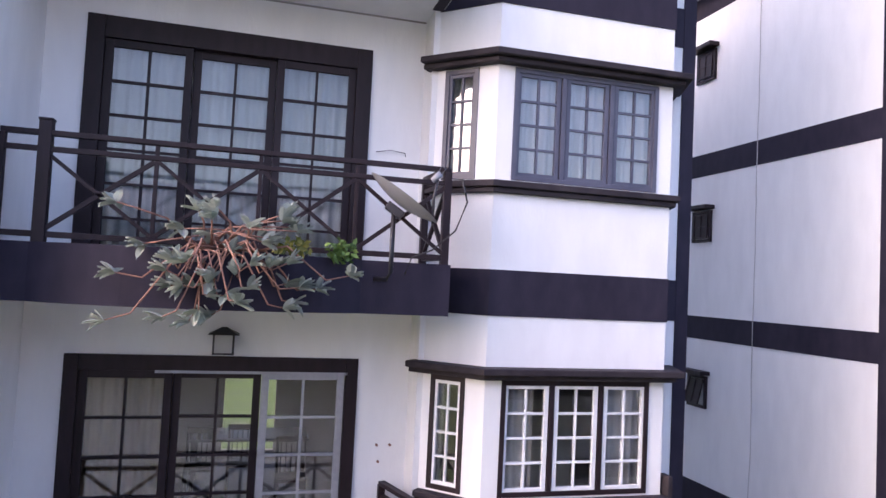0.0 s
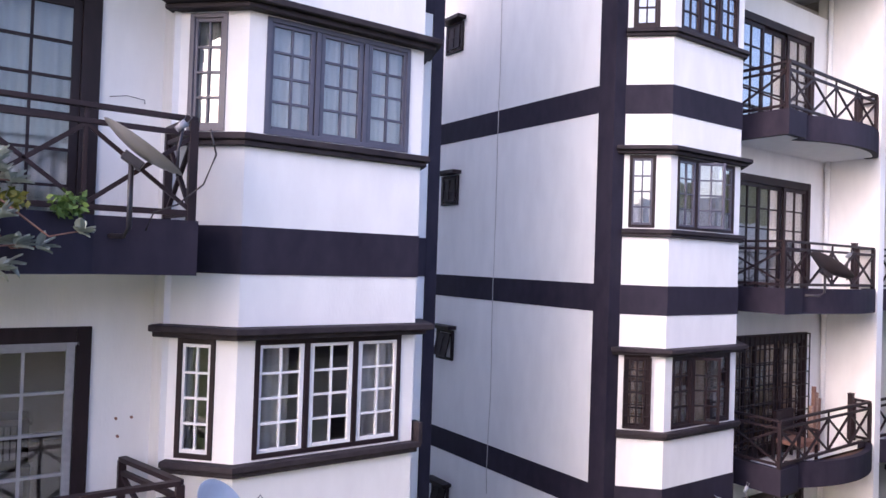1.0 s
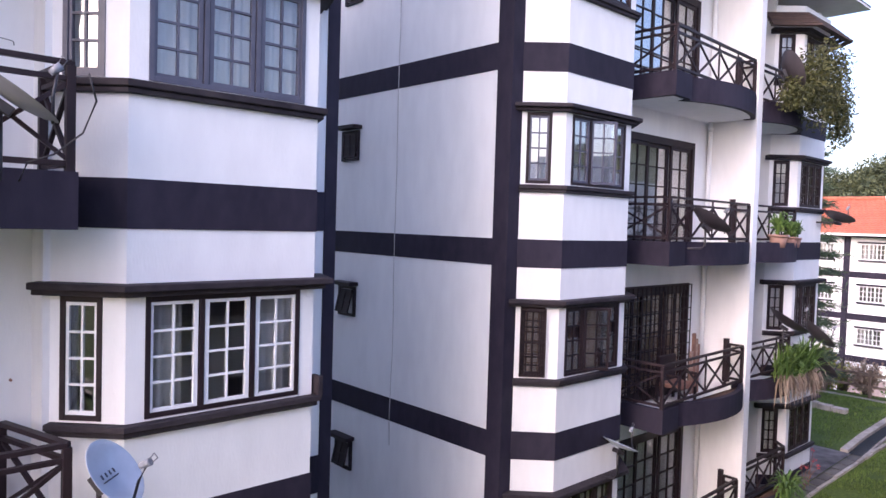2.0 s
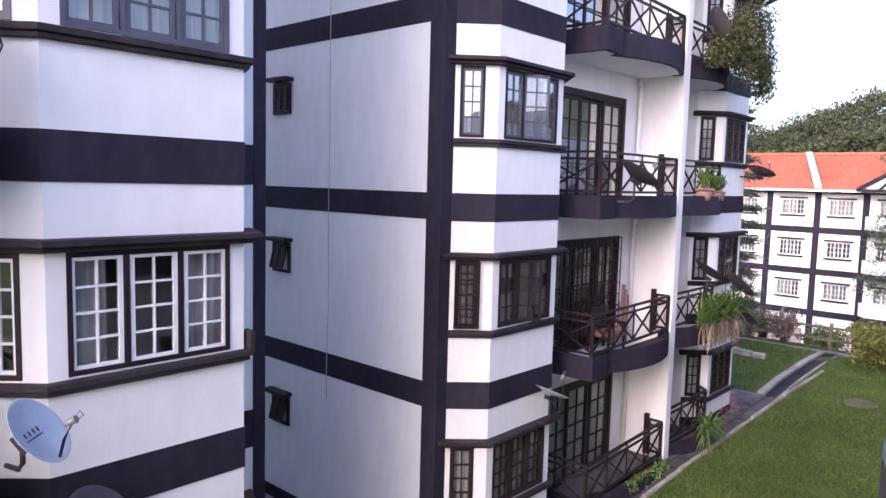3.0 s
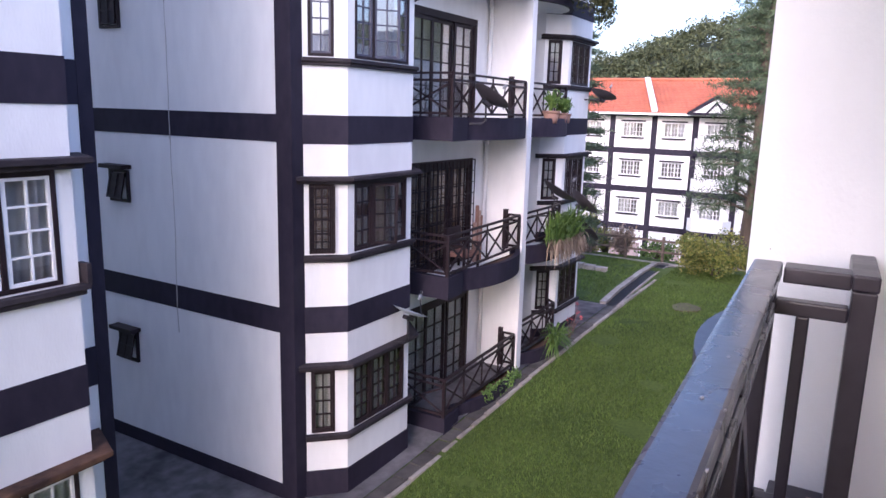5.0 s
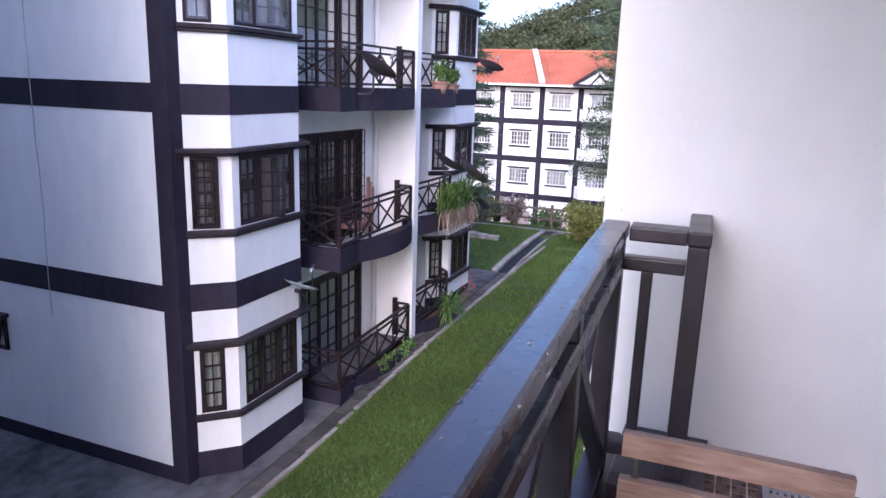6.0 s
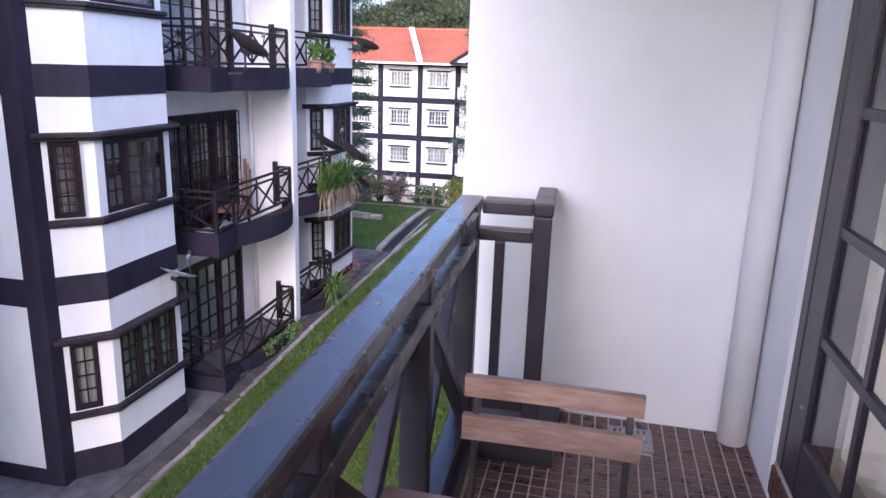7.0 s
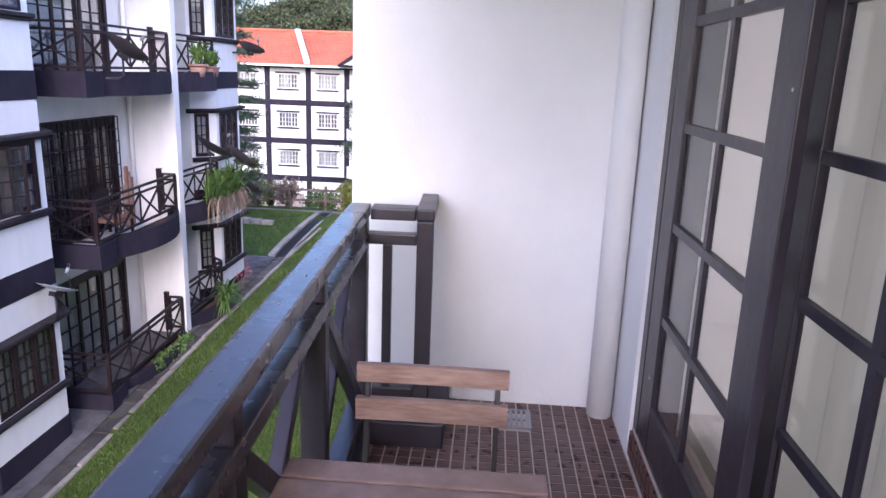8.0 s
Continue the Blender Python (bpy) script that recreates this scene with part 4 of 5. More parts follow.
# folding chair pushed under a small slatted table
chair = thing("folding_chair", (1.8, -0.497, FZ), "folding garden chair with worn wooden slats", "chair")
for z0, z1, xx in ((5.622, 5.664, 1.955), (5.537, 5.588, 1.94)):
    bm = bmesh.new()
    n = 8
    for i in range(n):
        ya, yb = -0.669 + 0.344 * i / n, -0.669 + 0.344 * (i + 1) / n
        bow = lambda y: 0.004 * (1 - ((y + 0.497) / 0.172) ** 2)  # noqa: E731
        vs = [bm.verts.new(v) for v in ((xx - 0.009 + bow(ya), ya, z0), (xx + 0.009 + bow(ya), ya, z0), (xx + 0.009 + bow(ya), ya, z1), (xx - 0.009 + bow(ya), ya, z1),
                                        (xx - 0.009 + bow(yb), yb, z0), (xx + 0.009 + bow(yb), yb, z0), (xx + 0.009 + bow(yb), yb, z1), (xx - 0.009 + bow(yb), yb, z1))]
        for s in SIDES:
            bm.faces.new([vs[k] for k in s])
    bmesh.ops.remove_doubles(bm, verts=bm.verts[:], dist=1e-5)
    part("back_slat", bm, WOOD, chair)
for y in (-0.645, -0.35):
    bm = bmesh.new()
    bar(bm, (1.968, y, 5.66), (1.92, y, FZ + 0.44), 0.026, 0.012, (0, 1, 0), 0.002)
    part("back_post", bm, BLACKMETAL, chair)
    bm = bmesh.new()
    bar(bm, (1.92, y, FZ + 0.44), (1.62, y, FZ), 0.026, 0.012, (0, 1, 0), 0.002)
    part("leg", bm, BLACKMETAL, chair)
    bm = bmesh.new()
    yy = y + (0.02 if y < -0.4 else -0.02)
    bar(bm, (1.58, yy, FZ + 0.43), (1.99, yy, FZ), 0.026, 0.012, (0, 1, 0), 0.002)
    part("leg", bm, BLACKMETAL, chair)
for i in range(6):
    bm = bmesh.new()
    box(bm, 1.57 + i * 0.057, 1.619 + i * 0.057, -0.65, -0.345, FZ + 0.432, FZ + 0.45, bevel=0.004)
    part("seat_slat", bm, WOOD, chair)

table = thing("folding_table", (1.4, -0.497, FZ), "small folding table with worn brown wooden slats", "table")
for i in range(7):
    bm = bmesh.new()
    x = 1.54 - i * 0.066
    box(bm, x, x + 0.061, -0.728, -0.27, 5.61, 5.63, bevel=0.005)
    part("slat", bm, WOOD, table)
for y in (-0.66, -0.335):
    bm = bmesh.new()
    box(bm, 1.15, 1.595, y - 0.012, y + 0.012, 5.583, 5.609, bevel=0.003)
    part("apron_bar", bm, BLACKMETAL, table)
    for a, b in (((1.18, y + 0.02, 5.595), (1.58, y + 0.02, FZ)), ((1.58, y - 0.02, 5.595), (1.18, y - 0.02, FZ))):
        bm = bmesh.new()
        bar(bm, a, b, 0.024, 0.012, (0, 1, 0), 0.002)
        part("leg", bm, BLACKMETAL, table)

# ---- the far block ----
FX = 51.7
bld_f = thing("apartment_block", (FX, 10, -4.8), "distant white apartment block with dark timber grid and orange roof", "building")
POSTS = [24.7, 21.7, 18.75, 15.75, 12.75, 9.95, 7.05, 4.15, 1.25, -1.65, -4.55]
fm = facing((FX, POSTS[0]), (FX, POSTS[-1]))
ROWS_F = [(4.72, 5.78), (1.98, 3.04), (-0.78, 0.28)]
for k, (za, zb) in enumerate(((3.75, 6.5), (1.0, 3.75), (-1.75, 1.0), (-4.9, -1.75))):
    bm = bmesh.new()
    hol = []
    for p, q in zip(POSTS, POSTS[1:]):
        c = POSTS[0] - (p + q) / 2
        if k < 3:
            hol.append((c - 0.75, c + 0.75, *ROWS_F[k]))
        else:
            hol.append((c - 1.1, c + 1.1, -4.7, -2.9))
    holed(bm, fm, POSTS[0] - POSTS[-1], 0.2, za, zb, hol)
    part("wall", bm, STUCCO, bld_f)
for z in (3.75, 1.0, -1.75, 6.36):
    bm = bmesh.new()
    box(bm, 0, POSTS[0] - POSTS[-1], 0, 0.05, z - 0.2, z + 0.2, fm)
    part("band", bm, DARK, bld_f)
for y in POSTS:
    bm = bmesh.new()
    box(bm, POSTS[0] - y - 0.19, POSTS[0] - y + 0.19, 0, 0.07, -4.9, 6.5, fm)
    part("post", bm, DARK, bld_f)
bm = bmesh.new()
box(bm, 0, POSTS[0] - POSTS[-1], -1.4, -1.2, -4.9, 6.5, fm)
part("inner_wall", bm, ROOM, bld_f)
for j, (p, q) in enumerate(zip(POSTS, POSTS[1:])):
    c = POSTS[0] - (p + q) / 2
    for k, (z0, z1) in enumerate(ROWS_F):
        bm = bmesh.new()
        gx, gz = [c - 0.68 + 1.36 * i / 6 for i in range(7)], [z0 + 0.06 + (z1 - z0 - 0.12) * i / 3 for i in range(4)]
        holed(bm, fm, 1.5, 0.1, z0, z1, [(gx[i] + (0.034 if i % 2 == 0 and i else 0.016), gx[i + 1] - (0.034 if i % 2 and i < 5 else 0.016), gz[n] + 0.016, gz[n + 1] - 0.016) for i in range(6) for n in range(3)], c - 0.75, 0.03)
        w = part("window", bm, WHITEFRAME, bld_f)
        bm = bmesh.new()
        box(bm, c - 0.68, c + 0.68, -0.05, -0.045, z0 + 0.06, z1 - 0.06, fm)
        part("pane", bm, GLASS_DARK, w)
        bm = bmesh.new()
        box(bm, c - 0.86, c + 0.86, 0.0, 0.14, z1 + 0.02, z1 + 0.12, fm)
        part("window_hood", bm, DARK, w)
        bm = bmesh.new()
        box(bm, c - 0.82, c + 0.82, 0.0, 0.12, z0 - 0.10, z0 - 0.01, fm)
        part("window_sill", bm, DARK, w)
        if (j * 3 + k) % 3 != 1:
            curtain(fm, c - 0.68, c + 0.68 * (0.1 if (j + k) % 2 else 1), z0, z1, -0.25, CURTAIN, "pale curtain in a distant window", 4)
    bm = bmesh.new()
    for i in range(9):
        x = c - 1.1 + 2.2 * i / 8
        box(bm, x - 0.12, x + 0.12, -0.12, -0.06, -4.7, -2.9, fm)
    part("garage_shutter", bm, mat("pinkish_shutter_paint", (0.35, 0.27, 0.27), (0.45, 0.36, 0.35)) if j == 0 else bpy.data.materials["pinkish_shutter_paint"], bld_f)
# canted timber bays under a small gable
for yc in (8.5, -3.1):
    c = POSTS[0] - yc
    for z0 in (3.75, 1.0, -1.75):
        bm = bmesh.new()
        prism(bm, [(FX, yc + 1.5), (FX - 0.7, yc + 1.0), (FX - 0.7, yc - 1.0), (FX, yc - 1.5)][::1], z0 + 0.2, z0 + 1.05)
        part("bay_apron", bm, STUCCO, bld_f)
        bm = bmesh.new()
        prism(bm, [(FX, yc + 1.55), (FX - 0.75, yc + 1.03), (FX - 0.75, yc - 1.03), (FX, yc - 1.55)], z0 - 0.18, z0 + 0.2)
        part("bay_band", bm, DARK, bld_f)
# roof: tile courses, hips with pale caps, a gable


def courses(bm, lo_a, lo_b, hi_a, hi_b, n, seg=0.32):
    """Overlapping tile courses between an eave and a ridge line, each a row of gently rolled tiles."""
    lo_a, lo_b, hi_a, hi_b = (Vector(v) for v in (lo_a, lo_b, hi_a, hi_b))
    nrm = (lo_b - lo_a).cross(hi_a - lo_a).normalized()
    if nrm.z < 0:
        nrm = -nrm
    for k in range(n):
        u0, u1 = k / n, (k + 1.12) / n
        a0, b0, a1, b1 = lo_a.lerp(hi_a, u0), lo_b.lerp(hi_b, u0), lo_a.lerp(hi_a, min(1, u1)), lo_b.lerp(hi_b, min(1, u1))
        cnt = max(2, int((b0 - a0).length / seg))
        prev = None
        for i in range(cnt * 2 + 1):
            v = i / (cnt * 2)
            lift = 0.05 if i % 2 else 0.10
            p, q, e = a0.lerp(b0, v) + nrm * lift, a1.lerp(b1, v) + nrm * (lift - 0.05), a0.lerp(b0, v)
            cur = (bm.verts.new(e), bm.verts.new(p), bm.verts.new(q))
            if prev:
                bm.faces.new((prev[0], cur[0], cur[1], prev[1]))
                bm.faces.new((prev[1], cur[1], cur[2], prev[2]))
            prev = cur


roof = thing("tiled_roof", (54, 10, 6.4), "orange clay tile roof of the distant block", "roof")
bm = bmesh.new()
courses(bm, (FX - 0.8, 12.65, 6.42), (FX - 0.8, -6.5, 6.42), (57.9, 15.2, 8.9), (57.9, -6.5, 8.9), 20)
tagged(part("roof_tiles", bm, ROOFTILE, roof), kind="stuff")
bm = bmesh.new()
courses(bm, (FX - 0.8, 26.0, 6.42), (FX - 0.8, 12.65, 6.42), (57.9, 26, 8.9), (57.9, 15.2, 8.9), 20)
tagged(part("roof_tiles", bm, ROOFTILE, roof), kind="stuff")
bm = bmesh.new()
bar(bm, (FX - 0.9, 12.6, 6.58), (57.9, 15.2, 9.1), 0.42, 0.22, bevel=0.05)
part("verge_cap", bm, WHITEFRAME, roof, "white plastered verge")
bm = bmesh.new()
tube(bm, [(57.9, 26, 9.0), (57.9, -6.5, 9.0)], 0.14, 8)
part("ridge_cap", bm, ROOFTILE, roof)
for yc in (8.5, -3.1):
    bm = bmesh.new()
    courses(bm, (FX - 1.4, yc + 1.8, 6.46), (55, yc + 1.8, 6.46), (FX - 1.4, yc, 7.6), (55.4, yc, 7.6), 8)
    courses(bm, (55, yc - 1.8, 6.46), (FX - 1.4, yc - 1.8, 6.46), (55.4, yc, 7.6), (FX - 1.4, yc, 7.6), 8)
    tagged(part("gable_tiles", bm, ROOFTILE, roof), kind="stuff")
    bm = bmesh.new()
    for s in (-1, 1):
        bar(bm, (FX - 1.35, yc + s * 1.8, 6.4), (FX - 1.35, yc, 7.55), 0.08, 0.16)
        bar(bm, (FX - 1.3, yc + s * 0.7, 6.35), (FX - 1.3, yc, 7.15), 0.07, 0.12)
    bar(bm, (FX - 1.3, yc - 1.7, 6.43), (FX - 1.3, yc + 1.7, 6.43), 0.08, 0.16)
    part("gable_timber", bm, DARK, roof)
    bm = bmesh.new()
    tri = [[bm.verts.new((x, yc + a, z)) for a, z in ((-1.55, 6.46), (1.55, 6.46), (0.0, 7.42))] for x in (FX - 1.22, FX - 1.1)]
    bm.faces.new(tri[0][::-1])
    bm.faces.new(tri[1])
    for i in range(3):
        bm.faces.new((tri[0][i], tri[0][(i + 1) % 3], tri[1][(i + 1) % 3], tri[1][i]))
    part("gable_wall", bm, STUCCO, roof)
bm = bmesh.new()
box(bm, FX - 0.95, FX - 0.8, -6.5, 26, 6.28, 6.42)
part("gutter", bm, WHITEFRAME, roof)

# ---- hill, trees, bushes, paths ----


def hill_z(x, y):
    prof = ((-80, 34), (-20, 30), (0, 27.5), (18, 28.0), (25, 26.6), (32, 25.2), (42, 20.8), (50, 18.3), (62, 17.5), (90, 19), (160, 16))
    top = prof[-1][1]
    for (a, za), (b, zb) in zip(prof, prof[1:]):
        if y <= b:
            top = za + (zb - za) * max(0, (y - a) / (b - a))
            break
    u = min(1, max(0, (x - 84) / 66))
    return -4 + (top - 1.5) * (u * u * (3 - 2 * u)) + (2.5 * noise.noise((x * 0.05, y * 0.05, 3))) * u


bm = bmesh.new()
ys = [-120 + 6 * i for i in range(50)]
xs = [84 + 6 * i for i in range(24)]
rows = [[bm.verts.new((x, y, hill_z(x, y) if x < 160 else hill_z(160, y) - (x - 160) * 0.1)) for x in xs] for y in ys]
for a, b in zip(rows, rows[1:]):
    for i in range(len(xs) - 1):
        bm.faces.new((a[i], a[i + 1], b[i + 1], b[i])).smooth = True
tagged(part("hillside", bm, mat("forest_floor", (0.02, 0.03, 0.012), (0.05, 0.06, 0.025), scale=0.5, big=0.1, rough=1, bump=0)), "wooded hill behind the blocks", "hill", kind="structure")
rng = random.Random(11)
bm = bmesh.new()
for _ in range(620):
    x, y = rng.uniform(95, 158), rng.uniform(-25, 75)
    z = hill_z(x, y)
    r = rng.uniform(1.8, 4.0)
    h = rng.uniform(2.0, 4.5)
    for _ in range(4):
        cx, cy, cz = x + rng.gauss(0, r * 0.45), y + rng.gauss(0, r * 0.45), z + h * rng.uniform(0.5, 1.0)
        leaf_quads(bm, (cx, cy, cz), (r * 0.6, r * 0.6, r * 0.42), 64, 0.55, rng, 0.0)
tagged(part("hill_forest", bm, WOODLAND), "dense mixed forest on the hillside", "forest", kind="stuff")


def conifer(x, y, z, h, reach, label, seed, tiers, first, layered=False):
    """A tall conifer: tapered trunk, whorls of limbs, and sprays of needles along each."""
    rng = random.Random(seed)
    t = thing("conifer_tree", (x, y, z), label, "tree")
    bm = bmesh.new()
    tube(bm, [(x + 0.06 * math.sin(i * 0.8), y + 0.05 * math.cos(i), z + h * i / 12) for i in range(13)], 0.018 * h + 0.05, 9, 0.03)
    limbs, needles = bm, bmesh.new()
    for k in range(tiers):
        u = k / (tiers - 1)
        zz = z + first + (h - first - 0.2) * u
        r = reach * (1 - u) ** 0.75 * rng.uniform(0.75, 1.1) + 0.25
        n = 6 if layered else rng.randint(5, 8)
        off = rng.uniform(0, 6.28)
        for i in range(n):
            a = off + 6.28 * i / n + rng.uniform(-0.25, 0.25)
            ln = r * rng.uniform(0.75, 1.1)
            d = Vector((math.cos(a), math.sin(a), 0))
            pts = [Vector((x, y, zz)) + d * ln * s + Vector((0, 0, (0.22 if not layered else 0.05) * ln * math.sin(s * 2.4) - 0.12 * ln * s * s)) for s in (0, 0.3, 0.6, 1)]
            tube(limbs, pts, 0.03 + 0.012 * ln, 5, 0.008)
            for s in range(6 if layered else 7):
                f = 0.3 + 0.7 * s / 6
                p = pts[0].lerp(pts[3], f) + Vector((0, 0, 0.1 * ln * math.sin(f * 2.4)))
                leaf_quads(needles, p, (0.42, 0.42, 0.10 if layered else 0.26), 40, 0.28, rng, -0.2 if not layered else 0.05, 0.5 if layered else 1.0, 0.06)
    part("trunk", bm, BARK, t)
    part("crown", needles, PINE, t)
    return t


conifer(36, 4.0, -0.7, 17.0, 3.0, "tall feathery green conifer behind the lawn", 5, 24, 2.6)
conifer(30, 10.6, 0.1, 11.5, 1.9, "slim dark conifer with flat tiers of branches", 6, 17, 0.8, True)
conifer(60, -3.5, -4.8, 13.0, 2.4, "young conifer beside the distant block", 8, 18, 2.0)


def bush(x, y, z, r, h, mat_, label, seed, leaves=2600, size=0.11):
    rng = random.Random(seed)
    b = thing("bush", (x, y, z), label, "bush")
    bm = bmesh.new()
    for _ in range(16):
        a, q = rng.uniform(0, 6.28), rng.random() ** 0.5
        tube(bm, [(x + 0.1 * math.cos(a), y + 0.1 * math.sin(a), z - 0.05), (x + 0.4 * r * q * math.cos(a), y + 0.4 * r * q * math.sin(a), z + h * 0.45), (x + 0.8 * r * q * math.cos(a), y + 0.8 * r * q * math.sin(a), z + h * 0.8)], 0.03, 5, 0.008)
    part("stems", bm, BARK, b)
    bm = bmesh.new()
    for _ in range(26):
        a, q = rng.uniform(0, 6.28), rng.random() ** 0.5
        cz = z + h * rng.uniform(0.2, 0.82) * (1 - 0.35 * q * q)
        leaf_quads(bm, (x + r * 0.78 * q * math.cos(a), y + r * 0.78 * q * math.sin(a), cz), (r * 0.36, r * 0.36, h * 0.24), leaves // 26, size, rng, 0.1)
    part("foliage", bm, mat_, b)
    return b


bush(28.3, 4.05, height(28.3, 4), 1.5, 1.9, LEAFYELLOW, "large rounded yellow-green garden bush on the lawn", 1, 9000, 0.10)
bush(29.0, 1.75, height(29, 2), 0.8, 1.5, LEAFYELLOW, "smaller yellow-green bush beside the big one", 2, 1800, 0.13)
for i, (x, y, r, h, mm) in enumerate(((34.5, 12.6, 0.9, 1.6, LEAFGREEN), (35, 10.4, 1.2, 1.9, LEAFYELLOW), (34, 9.2, 0.7, 1.7, LEAFDRY), (36, 8.0, 1.0, 1.5, LEAFGREEN), (35.5, 14.2, 1.1, 2.3, LEAFGREEN), (38, 6.2, 1.0, 1.6, LEAFYELLOW), (33.6, 10.9, 0.6, 1.2, LEAFDRY), (36.5, 11.7, 0.5, 3.0, LEAFYELLOW))):
    bush(x, y, height(x, y), r, h, mm, "loose garden shrub near the boundary fence", 20 + i, 1100, 0.15)

# paths, low wall of the curving drain, fence
bm = bmesh.new()
for (x0, x1, y0, y1) in ((31.3, 32.6, 4.5, 16.0),):
    xs_, ys_ = [x0 + (x1 - x0) * i / 4 for i in range(5)], [y0 + (y1 - y0) * i / 20 for i in range(21)]
    ground_sheet(bm, xs_, ys_, 0.05)
bmesh.ops.solidify(bm, geom=bm.faces[:], thickness=0.06)
tagged(part("gravel_path", bm, PATH_MAT), "pale gravel path crossing behind the lawn", "path", kind="structure")
bm = bmesh.new()
ln = [(21.5, 5.66), (23.5, 5.8), (26.5, 5.9), (29.0, 5.95), (30.9, 5.95)]
for p, q in zip(ln, ln[1:]):
    for o, w, h in ((0.0, 0.08, 0.05), (0.46, 0.2, 0.14)):
        bar(bm, (p[0], p[1] + o, height(p[0], 6) + h - 0.09), (q[0], q[1] + o, height(q[0], 6) + h - 0.09), w, 0.2, bevel=0.02)
tagged(part("drain_wall", bm, STONE), "low stone walls of an open drain", "wall", kind="structure")
# bed lies at ground level; the shade of a sunken drain is its colour
bm = bmesh.new()
for p, q in zip(ln, ln[1:]):
    vs = [bm.verts.new(v) for v in ((p[0], p[1] + 0.05, height(p[0], 6) + 0.06), (q[0], q[1] + 0.05, height(q[0], 6) + 0.06), (q[0], q[1] + 0.38, height(q[0], 6) + 0.06), (p[0], p[1] + 0.38, height(p[0], 6) + 0.06))]
    bm.faces.new(vs)
bmesh.ops.solidify(bm, geom=bm.faces[:], thickness=0.05)
tagged(part("drain_bed", bm, mat("shade_black_drain_bed", (0.012, 0.011, 0.010), (0.035, 0.03, 0.026), scale=5, rough=0.6, bump=0.4)), "open drain bed, coloured dark for its shaded depth", "drain", kind="structure")
bm = bmesh.new()
for i in range(12):
    y = 7.6 + 0.45 * i
    box(bm, 26.3, 26.6, y, y + 0.43, height(26, 8) - 0.05, height(26, 8) + 0.14 + 0.03 * (i % 3), bevel=0.03)
tagged(part("stone_border", bm, STONE), "rough stone border of a flower bed", "border", kind="structure")
fence = thing("timber_fence", (33, 9, height(33, 9)), "dark timber post-and-rail fence", "fence")
for i in range(7):
    y = 5.4 + 1.7 * i
    bm = bmesh.new()
    box(bm, 32.95, 33.07, y - 0.06, y + 0.06, height(33, y) - 0.1, height(33, y) + 1.15, bevel=0.01)
    part("post", bm, BARK, fence)
for dz in (0.45, 0.95):
    bm = bmesh.new()
    bar(bm, (33.0, 5.2, height(33, 5) + dz), (33.0, 15.8, height(33, 15) + dz), 0.06, 0.10, bevel=0.008)
    part("rail", bm, BARK, fence)

# ---- dishes, plants and small things ----


def dish(at, facing_dir, r, name_label, bowl_mat, arm=True, mount=None, mark=None, depth=0.16, squash=1.0):
    """A satellite dish: shallow bowl with a rolled rim, back bracket, feed arm with its receiver, and a wall mount."""
    at, d = Vector(at), Vector(facing_dir).normalized()
    s = d.cross(Vector((0, 0, 1))).normalized()
    u = s.cross(d)
    t = thing("satellite_dish", mount or tuple(at), name_label, "satellite dish")
    bm = bmesh.new()
    n, rings = 28, []
    prof = [(0.0, 0.0), (0.35, 0.12), (0.65, 0.42), (0.88, 0.77), (1.0, 1.0), (1.025, 0.98), (1.0, 0.94), (0.88, 0.70), (0.65, 0.35), (0.35, 0.05), (0.0, -0.07)]
    for q, k in prof:
        c = at + d * (depth * r * 2 * k)
        if q == 0:
            rings.append([bm.verts.new(c)])
        else:
            rings.append([bm.verts.new(c + r * q * (math.cos(6.2832 * i / n) * s * squash + math.sin(6.2832 * i / n) * u)) for i in range(n)])
    for a, b in zip(rings, rings[1:]):
        for i in range(n):
            j = (i + 1) % n
            if len(a) == 1:
                f = bm.faces.new((a[0], b[i], b[j]))
            elif len(b) == 1:
                f = bm.faces.new((a[i], b[0], a[j]))
            else:
                f = bm.faces.new((a[i], b[i], b[j], a[j]))
            f.smooth = True
    bowl = part("bowl", bm, bowl_mat, t)
    if mark:
        bm = bmesh.new()
        c0 = at + d * (depth * r * 2 * 0.30)
        for k in range(4):
            x = (-0.30 + 0.2 * k) * r
            c = c0 + s * x + u * 0.08 * r
            bar(bm, c - u * 0.07 * r, c + u * 0.07 * r, 0.05 * r, 0.006)
        bar(bm, c0 - s * 0.38 * r - u * 0.08 * r, c0 + s * 0.38 * r - u * 0.08 * r, 0.006, 0.03 * r)
        part("mark", bm, mark, bowl, "plain bars where a maker's mark stands")
    if arm:
        bm = bmesh.new()
        foot, tip = at - u * r * 0.95 + d * depth * r, at + d * r * 1.15 - u * r * 0.35
        tube(bm, [foot, foot.lerp(tip, 0.5) + u * 0.02, tip], 0.012, 7)
        part("feed_arm", bm, BLACKMETAL, t)
        bm = bmesh.new()
        tube(bm, [tip + d * 0.03, tip - d * 0.06 + u * 0.02], 0.032, 10, 0.024)
        tube(bm, [tip + d * 0.03 + u * 0.02, tip + d * 0.09 + u * 0.035, tip + d * 0.09 - u * 0.01, tip + d * 0.03 - u * 0.012], 0.006, 5)
        part("receiver", bm, DISHGREY, t)
    bm = bmesh.new()
    box(bm, -0.06, 0.06, -0.05, 0.02, -0.08, 0.08, Matrix.Translation(at - d * 0.05) @ Matrix((s, d, u)).transposed().to_4x4(), 0.008)
    part("bracket", bm, BLACKMETAL, t)
    if mount:
        m = Vector(mount)
        bm = bmesh.new()
        b0 = at - d * 0.08
        tube(bm, [m, Vector((m.x, m.y, m.z)).lerp(Vector((b0.x, b0.y, m.z)), 0.75), Vector((b0.x, b0.y, m.z + 0.06)), b0], 0.02, 8)
